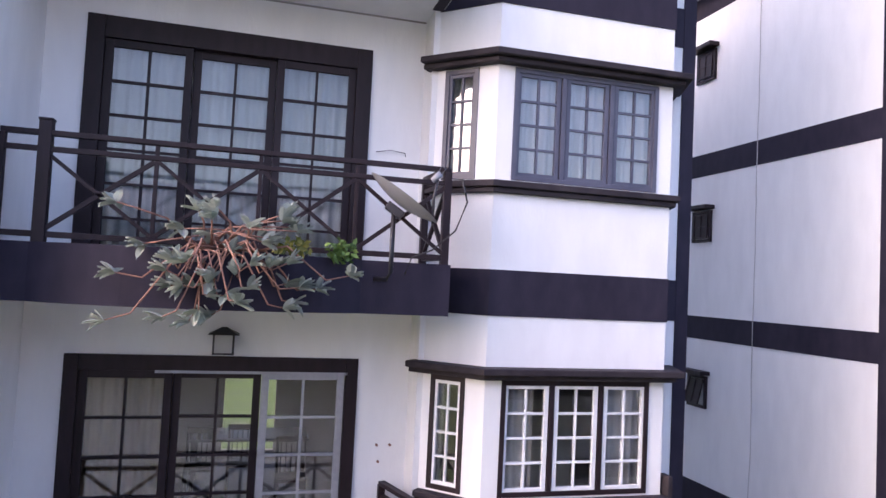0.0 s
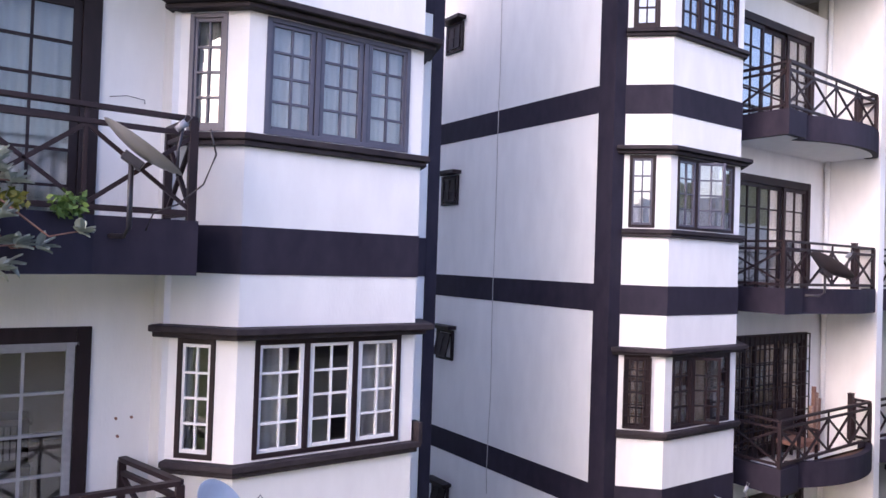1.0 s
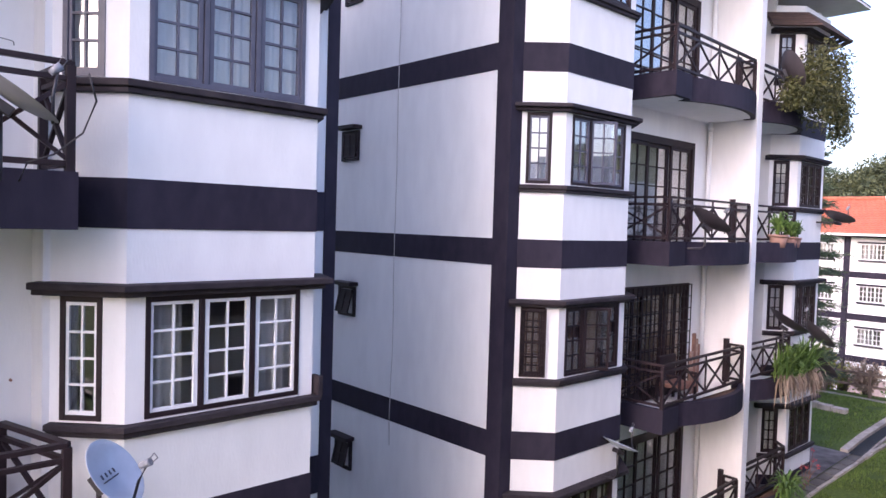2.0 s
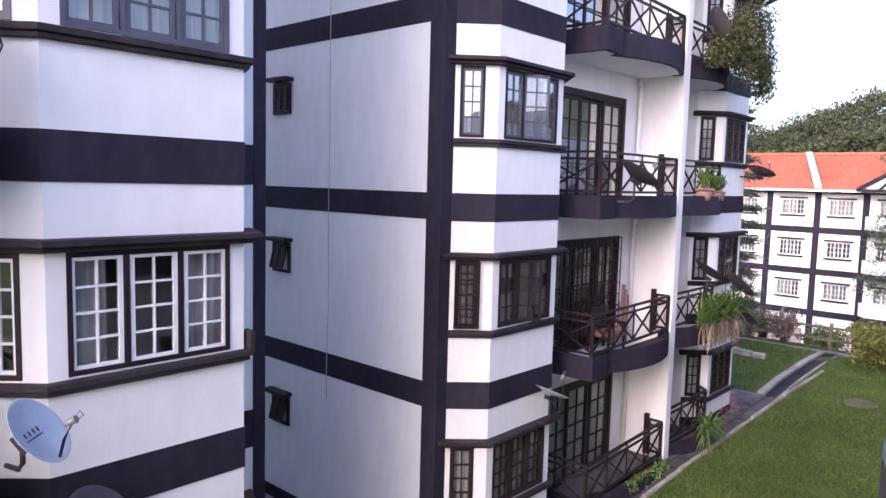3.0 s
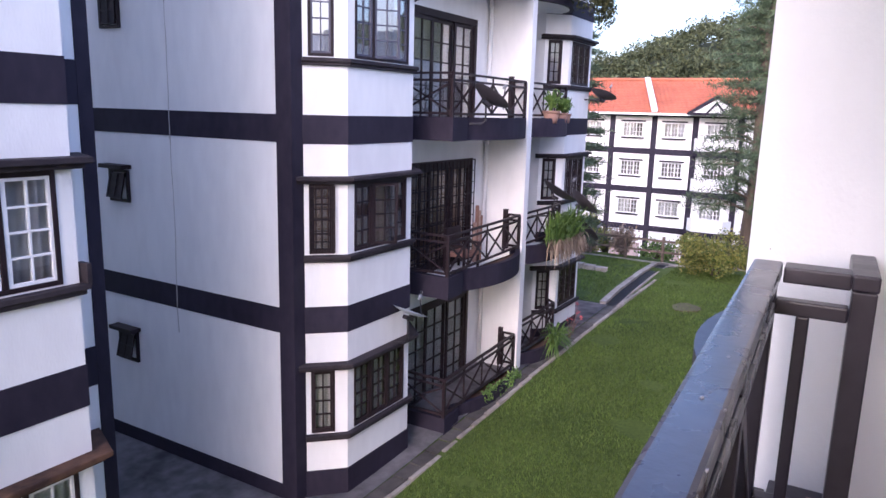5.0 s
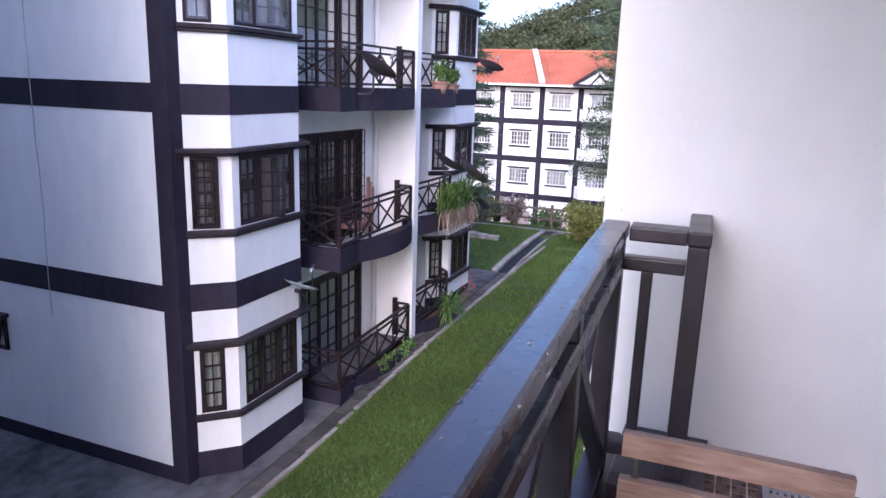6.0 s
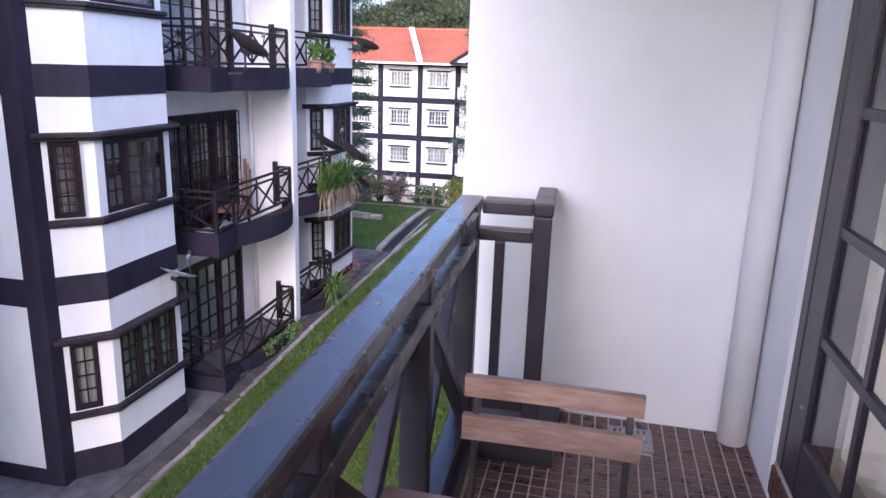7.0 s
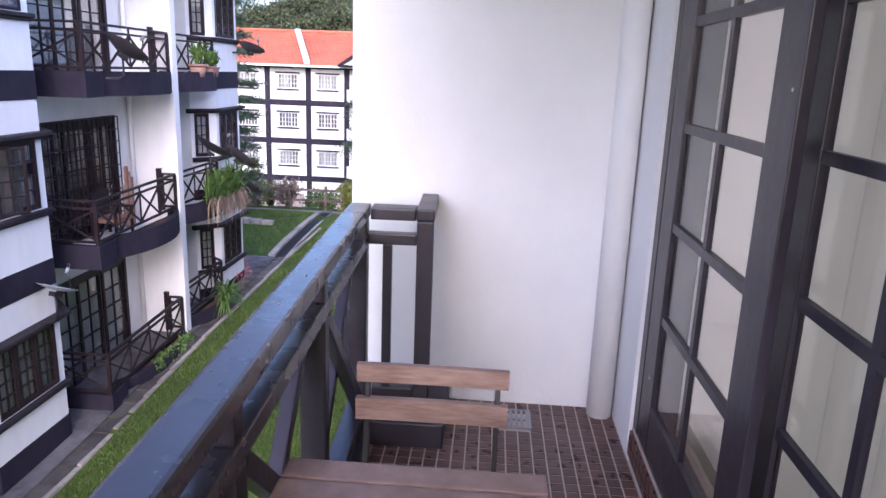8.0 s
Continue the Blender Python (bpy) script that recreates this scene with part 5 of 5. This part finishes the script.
        part("mast", bm, BLACKMETAL, t)
    return t


MARKPALE = mat("pale_print", (0.5, 0.52, 0.56), (0.6, 0.62, 0.66))
MARKDARK = mat("dark_print", (0.05, 0.05, 0.08), (0.07, 0.07, 0.1))
dish((1.86, 5.49, 7.09), (0.55, -0.10, 0.82), 0.33, "pale satellite dish clamped to the balcony railing", DISHGREY, mount=(1.70, 5.60, 6.47), depth=0.10)
dish((2.51, 5.37, 4.303), (0.55, -0.55, 0.62), 0.28, "pale blue-grey satellite dish beside the lower balcony", DISHPALE, mount=(2.41, 5.61, 4.041), mark=MARKDARK)
dish((3.02, 5.53, 3.39), (0.35, -0.6, 0.72), 0.30, "dark grey satellite dish below the bay", DISHDARK, mount=(3.18, 5.85, 3.263), mark=MARKPALE)
dish((12.55, 5.72, 6.42), (0.42, -0.3, 0.72), 0.36, "dark satellite dish on the middle balcony", DISHDARK, mount=(12.2, 5.9, 6.0))
dish((10.45, 5.98, 2.82), (0.38, -0.12, 0.92), 0.3, "white satellite dish on the ground-floor bay hood", DISHPALE, mount=(10.3, 6.2, 2.32), depth=0.10)
dish((15.5, 5.68, 9.55), (0.6, -0.6, 0.35), 0.42, "dark satellite dish at the top balcony", DISHDARK, mount=(15.45, 6.0, 9.0))
dish((16.1, 5.7, 4.38), (0.3, -0.4, 0.8), 0.45, "dark satellite dish on the planted balcony", DISHDARK, mount=(15.6, 6.08, 3.9))
dish((17.75, 5.7, 3.98), (0.5, -0.5, 0.7), 0.42, "dark satellite dish behind the balcony plants", DISHDARK, mount=(17.6, 6.3, 3.7))
dish((18.3, 5.7, 3.2), (0.5, -0.5, 0.6), 0.34, "small dark satellite dish by the bay", DISHDARK, mount=(18.0, 6.26, 3.0))
dish((19.35, 5.85, 6.66), (0.35, -0.2, 0.9), 0.34, "dark satellite dish on the end bay", DISHDARK, mount=(19.1, 6.26, 6.6))


def pot(x, y, z, r, h, label, plant=None, seed=0, tall=0.4):
    t = thing("potted_plant", (x, y, z), label, "potted plant")
    bm = bmesh.new()
    tube(bm, [(x, y, z), (x, y, z + h * 0.8)], r * 0.72, 16, r * 0.95)
    tube(bm, [(x, y, z + h * 0.8), (x, y, z + h)], r * 1.05, 16, r * 1.08)
    part("pot", bm, TERRACOTTA, t)
    rng = random.Random(seed)
    bm = bmesh.new()
    for _ in range(26):
        a = rng.uniform(0, 6.28)
        q = rng.uniform(0.3, 1.0)
        lofted_leaf(bm, (x, y, z + h), (x + r * 1.5 * q * math.cos(a), y + r * 1.5 * q * math.sin(a), z + h + tall * rng.uniform(0.5, 1.0)), 0.06, 0.04)
    leaf_quads(bm, (x, y, z + h + tall * 0.5), (r * 1.3, r * 1.3, tall * 0.5), 70, 0.09, rng)
    part("leaves", bm, plant or LEAFGREEN, t)
    return t


pot(16.1, 5.94, 6.0, 0.19, 0.28, "bushy green plant in a terracotta pot on the parapet", seed=1, tall=0.5)
pot(16.7, 5.92, 6.0, 0.14, 0.24, "small green plant in a pale pot", seed=2, tall=0.35)
pot(17.05, 5.96, 6.0, 0.13, 0.22, "small leafy plant in a terracotta pot", seed=3, tall=0.4)


def succulent(label):
    """A trailing succulent: a tangle of arching reddish stems, each ending in a spray of thick grey leaves."""
    rng = random.Random(17)
    t = thing("trailing_succulent", (0.5, 5.3, 6.6), label, "plant")
    stems, leaves = bmesh.new(), bmesh.new()
    tips = []
    for k in range(46):
        a = rng.uniform(-0.2, 3.34)
        reach = rng.uniform(0.15, 0.78)
        fall = rng.uniform(-0.55, 0.30)
        p0 = Vector((0.47 + rng.uniform(-0.22, 0.24), 5.36 + rng.uniform(-0.05, 0.05), 6.63))
        p3 = p0 + Vector((math.cos(a) * reach, -0.12 - 0.28 * abs(math.sin(a)) * rng.random(), fall))
        p1 = p0 + (p3 - p0) * 0.35 + Vector((0, -0.06, 0.10))
        p2 = p0 + (p3 - p0) * 0.75 + Vector((0, -0.05, 0.04 - 0.12 * (fall < 0)))
        tube(stems, [p0, p1, p2, p3], 0.009, 5, 0.005)
        tips.append((p3, (p3 - p2).normalized()))
    for p, d in tips:
        d = (d + Vector((0.5 * (1 if p.x > 0.47 else -1), 0, 0.35))).normalized()
        for _ in range(rng.randint(7, 11)):
            e = (d + Vector((rng.gauss(0, 0.55), rng.gauss(0, 0.5), rng.gauss(0, 0.45)))).normalized()
            lofted_leaf(leaves, p, p + e * rng.uniform(0.08, 0.14), 0.07, 0.01, 4, 0.012)
    bmesh.ops.solidify(leaves, geom=leaves.faces[:], thickness=0.006)
    tagged(part("stem_tangle", stems, STEM, t), kind="stuff")
    tagged(part("foliage", leaves, SUCCULENT, t), kind="stuff")


succulent("trailing grey-green succulent spilling over the dark parapet")
rng = random.Random(31)
for x, w, mm, lab in ((1.0, 0.16, LEAFYELLOW, "low yellow-green plants in the planter"), (1.4, 0.12, LEAFGREEN, "sparse green shoots in the planter")):
    t = thing("planter_plants", (x, 5.45, 6.53), lab, "plant")
    bm = bmesh.new()
    leaf_quads(bm, (x, 5.42, 6.68), (w, 0.1, 0.09), 130, 0.06, rng)
    part("leaves", bm, mm, t)
t = thing("creeper", (17.0, 5.7, 9.0), "dense olive-green creeper tumbling over the top balcony", "creeper")
bm = bmesh.new()
stems = bmesh.new()
for k in range(95):
    u = rng.random()
    x = 15.45 + 2.75 * u
    z = 9.05 + 1.35 * math.sin(math.pi * min(1, u * 1.05)) * rng.random() ** 0.7 - 0.55 * rng.random() * (u > 0.25)
    y = 5.55 - 0.35 * rng.random() * math.sin(math.pi * u)
    leaf_quads(bm, (x, y, z), (0.36, 0.30, 0.32), 120, 0.085, rng, 0.5, 1.0, 0.2)
    if k % 4 == 0:
        tube(stems, [(x, 5.85, 9.0), (x, 5.7, (z + 9.2) / 2 + 0.2), (x, y, z)], 0.012, 5)
tagged(part("foliage", bm, LEAFIVY, t), kind="stuff")
tagged(part("stem_tangle", stems, BARK, t), kind="stuff")
t = thing("balcony_plants", (16.6, 5.7, 3.2), "green strap-leaved plants with dry roots hanging from a balcony", "plant")
bm, dry = bmesh.new(), bmesh.new()
for k in range(240):
    x, y = rng.uniform(15.75, 17.45), rng.uniform(5.5, 5.85)
    a = rng.uniform(0, 6.28)
    lofted_leaf(bm, (x, y, 3.25 + rng.uniform(-0.1, 0.3)), (x + 0.38 * math.cos(a), y - 0.2 + 0.25 * math.sin(a), 3.6 + rng.uniform(-0.25, 0.5)), 0.035, 0.12)
leaf_quads(bm, (16.6, 5.66, 3.6), (0.75, 0.2, 0.36), 500, 0.10, rng)
for k in range(300):
    x, y = rng.uniform(15.75, 17.6), rng.uniform(5.45, 5.72)
    lofted_leaf(dry, (x, y, 3.35), (x + rng.gauss(0, 0.12), y - 0.1 + rng.gauss(0, 0.06), 2.75 + rng.uniform(-0.1, 0.4)), 0.03, 0.05)
part("leaves", bm, LEAFGREEN, t)
part("dry_root_mat", dry, LEAFDRY, t)
t = thing("strap_leaf_plant", (16.7, 5.6, 0.3), "spreading strap-leaved plant over the ground-floor planter", "plant")
bm = bmesh.new()
for k in range(110):
    a, q = rng.uniform(0, 6.28), rng.uniform(0.4, 1.0)
    lofted_leaf(bm, (16.7 + rng.uniform(-0.3, 0.3), 5.75, 0.55), (16.7 + 0.85 * q * math.cos(a), 5.65 + 0.45 * q * math.sin(a), 0.62 + rng.uniform(-0.4, 0.45)), 0.05, 0.22)
part("leaves", bm, LEAFGREEN, t)
t = thing("planter_plants", (14.1, 5.8, 0.25), "low green plants in the ground-floor planter", "plant")
bm = bmesh.new()
for k in range(10):
    leaf_quads(bm, (13.2 + 0.17 * k, 5.86, 0.42 + 0.05 * math.sin(k)), (0.18, 0.12, 0.14), 70, 0.08, rng)
part("leaves", bm, LEAFGREEN, t)
t = thing("flower_shoots", (17.7, 5.6, 0.6), "thin shoots with small red flowers", "plant")
bm, fl = bmesh.new(), bmesh.new()
for k in range(6):
    p = Vector((17.75 + rng.uniform(-0.15, 0.25), 5.75, 0.5))
    q = p + Vector((rng.uniform(0.1, 0.5), rng.uniform(-0.3, 0.1), rng.uniform(0.4, 0.75)))
    tube(bm, [p, p.lerp(q, 0.5) + Vector((0, 0, 0.06)), q], 0.006, 4)
    leaf_quads(fl, q, (0.05, 0.05, 0.05), 9, 0.05, rng)
part("stems", bm, STEM, t)
part("flowers", fl, leafy("red_petals", (0.5, 0.05, 0.07), (0.7, 0.15, 0.16)), t)

# lantern under the near block's upper balcony
lan = thing("wall_lantern", (0.83, 6.9, 5.9), "small dark roofed lantern above the balcony door", "lantern")
bm = bmesh.new()
for r0, z0, r1, z1 in ((0.135, 5.965, 0.02, 6.03),):
    lo = [bm.verts.new((0.83 + a * r0, 6.8 + b * r0, z0)) for a, b in ((-1, -1), (1, -1), (1, 1), (-1, 1))]
    hi = [bm.verts.new((0.83 + a * r1, 6.8 + b * r1, z1)) for a, b in ((-1, -1), (1, -1), (1, 1), (-1, 1))]
    bm.faces.new(lo[::-1])
    bm.faces.new(hi)
    for i in range(4):
        bm.faces.new((lo[i], lo[(i + 1) % 4], hi[(i + 1) % 4], hi[i]))
part("cap", bm, BLACKMETAL, lan)
bm = bmesh.new()
for a in (-1, 1):
    for b in (-1, 1):
        box(bm, 0.83 + a * 0.085 - 0.008, 0.83 + a * 0.085 + 0.008, 6.8 + b * 0.085 - 0.008, 6.8 + b * 0.085 + 0.008, 5.80, 5.965)
box(bm, 0.735, 0.925, 6.705, 6.895, 5.785, 5.80, bevel=0.003)
box(bm, 0.82, 0.84, 6.88, 6.952, 5.90, 5.92)
part("frame", bm, BLACKMETAL, lan)
bm = bmesh.new()
box(bm, 0.75, 0.91, 6.72, 6.88, 5.80, 5.96)
part("glass", bm, mat("frosted_lantern_glass", (0.35, 0.35, 0.36), (0.45, 0.45, 0.46), rough=0.4), lan)
lan.matrix_basis = Matrix.Translation((-0.31, -0.25, -0.06)) @ lan.matrix_basis

# upturned sill ends, wall plugs, wires
for x, z in ((4.66, 4.53),):
    bm = bmesh.new()
    box(bm, x, x + 0.05, 5.8, 5.95, z - 0.02, z + 0.20, bevel=0.006)
    tagged(part("sill_upstand", bm, LEDGE), "dark upturned end of the sill", "sill", kind="structure")
for x, z in ((2.0, 4.86), (2.13, 4.86), (2.02, 4.7)):
    w = thing("wall_plug", (x, 6.69, z), "small rusty screw plug in the white wall", "screw")
    bm = bmesh.new()
    tube(bm, [(x, 6.702, z), (x, 6.67, z)], 0.012, 8)
    part("plug", bm, STEM, w)
w = thing("loose_wire", (2.08, 6.45, 7.735), "thin loose wire across the white wall", "cable")
bm = bmesh.new()
tube(bm, [(1.84, 6.68, 7.725), (1.98, 6.65, 7.749), (2.13, 6.67, 7.735), (2.14, 6.69, 7.705)], 0.004, 5)
part("wire", bm, BLACKMETAL, w)
w = thing("dish_cable", (2.17, 5.55, 6.908), "black cable looping from the dish down the parapet", "cable")
bm = bmesh.new()
tube(bm, [(2.38, 5.47, 7.346), (2.44, 5.49, 7.151), (2.36, 5.53, 6.908), (2.17, 5.55, 6.733), (2, 5.55, 6.665), (1.95, 5.57, 6.52)], 0.008, 6)
part("wire", bm, BLACKMETAL, w)
# things on the barred balcony
b = thing("timber_stack", (14.35, 6.75, 2.97), "stack of orange-brown timber offcuts on the barred balcony", "timber")
for i in range(4):
    bm = bmesh.new()
    box(bm, 14.2 + 0.09 * i, 14.27 + 0.09 * i, 6.78, 6.84, 2.97, 3.85 + 0.12 * ((i * 7) % 4), bevel=0.006)
    part("plank", bm, TERRACOTTA if i % 2 else WOOD, b)
b = thing("lounge_chair", (13.4, 6.6, 2.97), "dark timber armchair on the barred balcony", "chair")
for nm, c in (("seat", (13.1, 13.7, 6.4, 6.85, 3.28, 3.36)), ("backrest", (13.1, 13.7, 6.85, 6.92, 3.36, 3.85)), ("armrest", (13.06, 13.12, 6.4, 6.9, 3.50, 3.55)), ("armrest", (13.68, 13.74, 6.4, 6.9, 3.50, 3.55)),
              ("leg", (13.07, 13.12, 6.4, 6.45, 2.97, 3.5)), ("leg", (13.68, 13.73, 6.4, 6.45, 2.97, 3.5)), ("leg", (13.07, 13.12, 6.86, 6.91, 2.97, 3.5)), ("leg", (13.68, 13.73, 6.86, 6.91, 2.97, 3.5))):
    bm = bmesh.new()
    box(bm, *c, bevel=0.01)
    part(nm, bm, STEM if nm == "seat" else FRAME, b)
# dining set seen dimly in the near block's living room
for x, y in ((0.2, 10.2), (0.75, 10.4), (1.4, 9.6)):
    c = thing("dining_chair", (x, y, 3.33), "dark slatted dining chair in the dim living room", "chair", "dining chairs")
    for nm, q in (("seat", (x - 0.2, x + 0.2, y - 0.2, y + 0.2, 3.75, 3.79)), ("back_rail", (x - 0.2, x + 0.2, y + 0.17, y + 0.2, 4.2, 4.28))) + tuple(("leg", (x + a, x + a + 0.04, y + e, y + e + 0.04, 3.33, 3.75 if e < 0 else 4.2)) for a in (-0.2, 0.16) for e in (-0.2, 0.16)):
        bm = bmesh.new()
        box(bm, *q, bevel=0.005)
        part(nm, bm, FRAME, c)
    for i in range(5):
        bm = bmesh.new()
        box(bm, x - 0.14 + 0.07 * i, x - 0.125 + 0.07 * i, y + 0.175, y + 0.195, 3.79, 4.2)
        part("back_slat", bm, FRAME, c)
tb = thing("dining_table", (0.8, 11.0, 3.33), "dark dining table in the dim living room", "table")
for nm, q in (("tabletop", (0.0, 1.7, 10.5, 11.3, 4.04, 4.08)),) + tuple(("leg", (x, x + 0.06, y, y + 0.06, 3.33, 4.04)) for x in (0.05, 1.59) for y in (10.55, 11.19)):
    bm = bmesh.new()
    box(bm, *q, bevel=0.006)
    part(nm, bm, FRAME, tb)

# lamp in the room behind the balcony doors
lampt = thing("pendant_lamp", (2.7, -3.4, 6.1), "warm shaded pendant lamp glowing in the room", "lamp")
bm = bmesh.new()
tube(bm, [(2.7, -3.4, 6.35), (2.7, -3.4, 7.5)], 0.006, 6)
part("cord", bm, BLACKMETAL, lampt)
glow = bpy.data.materials.new("lit_lamp_shade")
glow.use_nodes = True
glow.node_tree.nodes["Principled BSDF"].inputs["Base Color"].default_value = (0.9, 0.55, 0.4, 1)
glow.node_tree.nodes["Principled BSDF"].inputs["Emission Color"].default_value = (1.0, 0.5, 0.28, 1)
glow.node_tree.nodes["Principled BSDF"].inputs["Emission Strength"].default_value = 2.5
bm = bmesh.new()
tube(bm, [(2.7, -3.4, 6.12), (2.7, -3.4, 6.35)], 0.13, 18, 0.07)
part("shade", bm, glow, lampt)

bulb = new("room_lamp", bpy.data.lights.new("room_lamp", "POINT"))
bulb.data.energy, bulb.data.color, bulb.data.shadow_soft_size = 22, (1.0, 0.97, 0.92), 0.08
bulb.location = (2.7, -3.4, 6.0)

# a bare oval of trodden soil and droppings on the rail
bm = bmesh.new()
prism(bm, [(22.7 + 0.5 * math.cos(a) * (1 + 0.15 * math.sin(3 * a)), 3.86 + 0.42 * math.sin(a)) for a in [6.2832 * i / 22 for i in range(22)]], height(22.7, 4) - 0.05, height(22.7, 4) + 0.06)
tagged(part("bare_patch", bm, mat("dry_lawn_soil", (0.07, 0.06, 0.03), (0.14, 0.14, 0.06), scale=9, rough=0.95, bump=0.6)), "bare brown patch of soil in the lawn", "soil", kind="structure")
rng = random.Random(77)
spots = [(1.84, -0.05, 0.010), (1.81, -0.085, 0.007), (2.05, -0.06, 0.009), (2.46, -0.03, 0.007), (2.35, -0.07, 0.005), (2.8, -0.08, 0.006), (3.2, -0.04, 0.005), (1.62, -0.09, 0.006), (1.5, -0.03, 0.006), (2.62, -0.05, 0.004)]
SPECK = mat("dried_dropping", (0.25, 0.24, 0.26), (0.42, 0.41, 0.43), rough=0.9)
sp = thing("rail_specks", (2, -0.15, 5.8325), "pale specks of droppings on the dark rail", "stain")
for x, y, r in spots:
    r *= 0.3
    bm = bmesh.new()
    prism(bm, [(x + r * 1.6 * math.cos(a) * rng.uniform(0.6, 1.2), y + r * math.sin(a) * rng.uniform(0.6, 1.2)) for a in [6.2832 * i / 9 for i in range(9)]], 5.831, 5.8345)
    bmesh.ops.transform(bm, matrix=SKEW, verts=bm.verts[:])
    part("speck", bm, SPECK, sp)

# ---- grass blades on the lawn ----
rng = random.Random(5)
verts, faces = [], []
for n in range(112000):
    x = 6.5 + 24 * rng.random() ** 1.5
    y = rng.uniform(-0.2, 5.55)
    if n >= 95000:
        x, y = rng.uniform(21.8, 31.2), rng.uniform(6.6, 13.5)
    if noise.noise((x * 0.9, y * 0.9, 5)) < -0.42:
        continue
    z = height(x, y) + 0.05 * noise.noise((x * 0.4, y * 0.4, 0))
    a, hh = rng.uniform(0, 6.28), rng.uniform(0.035, 0.085)
    w = 0.008 + 0.0004 * x
    dx, dy = math.cos(a), math.sin(a)
    k = len(verts)
    verts += [(x - dx * w, y - dy * w, z - 0.01), (x + dx * w, y + dy * w, z - 0.01), (x + rng.gauss(0, 0.03), y + rng.gauss(0, 0.03), z + hh)]
    faces.append((k, k + 1, k + 2))
me = bpy.data.meshes.new("lawn_grass")
me.from_pydata(verts, [], faces)
tagged(put("lawn_grass", me, GRASSBLADE), "short green grass of the lawn", "grass", kind="stuff")

# ---- balcony floor tiles ----
floor = thing("floor", (2.5, -0.65, FZ - 0.012), "brown glazed mosaic tiles with pale grout", "floor", kind="structure")
rest = bmesh.new()
me = tile_mesh("flat", P5 - 0.0055, P5 - 0.0055, 0.012)
made = 0
for i in range(54):
    for j in range(21):
        x, y = 3.262 - P5 * i, -1.138 + P5 * j
        if y > -0.23 or (x > 2.885 and y > -0.45) or (3.06 < x < 3.2 and -0.81 < y < -0.67):
            continue
        if 2.2 < x < 3.29 and made < 300:
            t = put("tile", me, TILE, floor)
            t.location = (x, y, FZ - 0.006)
            made += 1
        else:
            box(rest, x - 0.02225, x + 0.02225, y - 0.02225, y + 0.02225, FZ - 0.012, FZ)
tagged(part("floor_tiles", rest, TILE, floor), kind="stuff")
riser = bmesh.new()
for i in range(60):
    for k in range(2):
        x, z = 2.878 - P5 * i, FZ + 0.035 + P5 * k
        box(riser, x - 0.02225, x + 0.02225, -1.176, -1.167, z - 0.02225, z + 0.02225)
tagged(part("step_tiles", riser, TILE, step), kind="stuff")
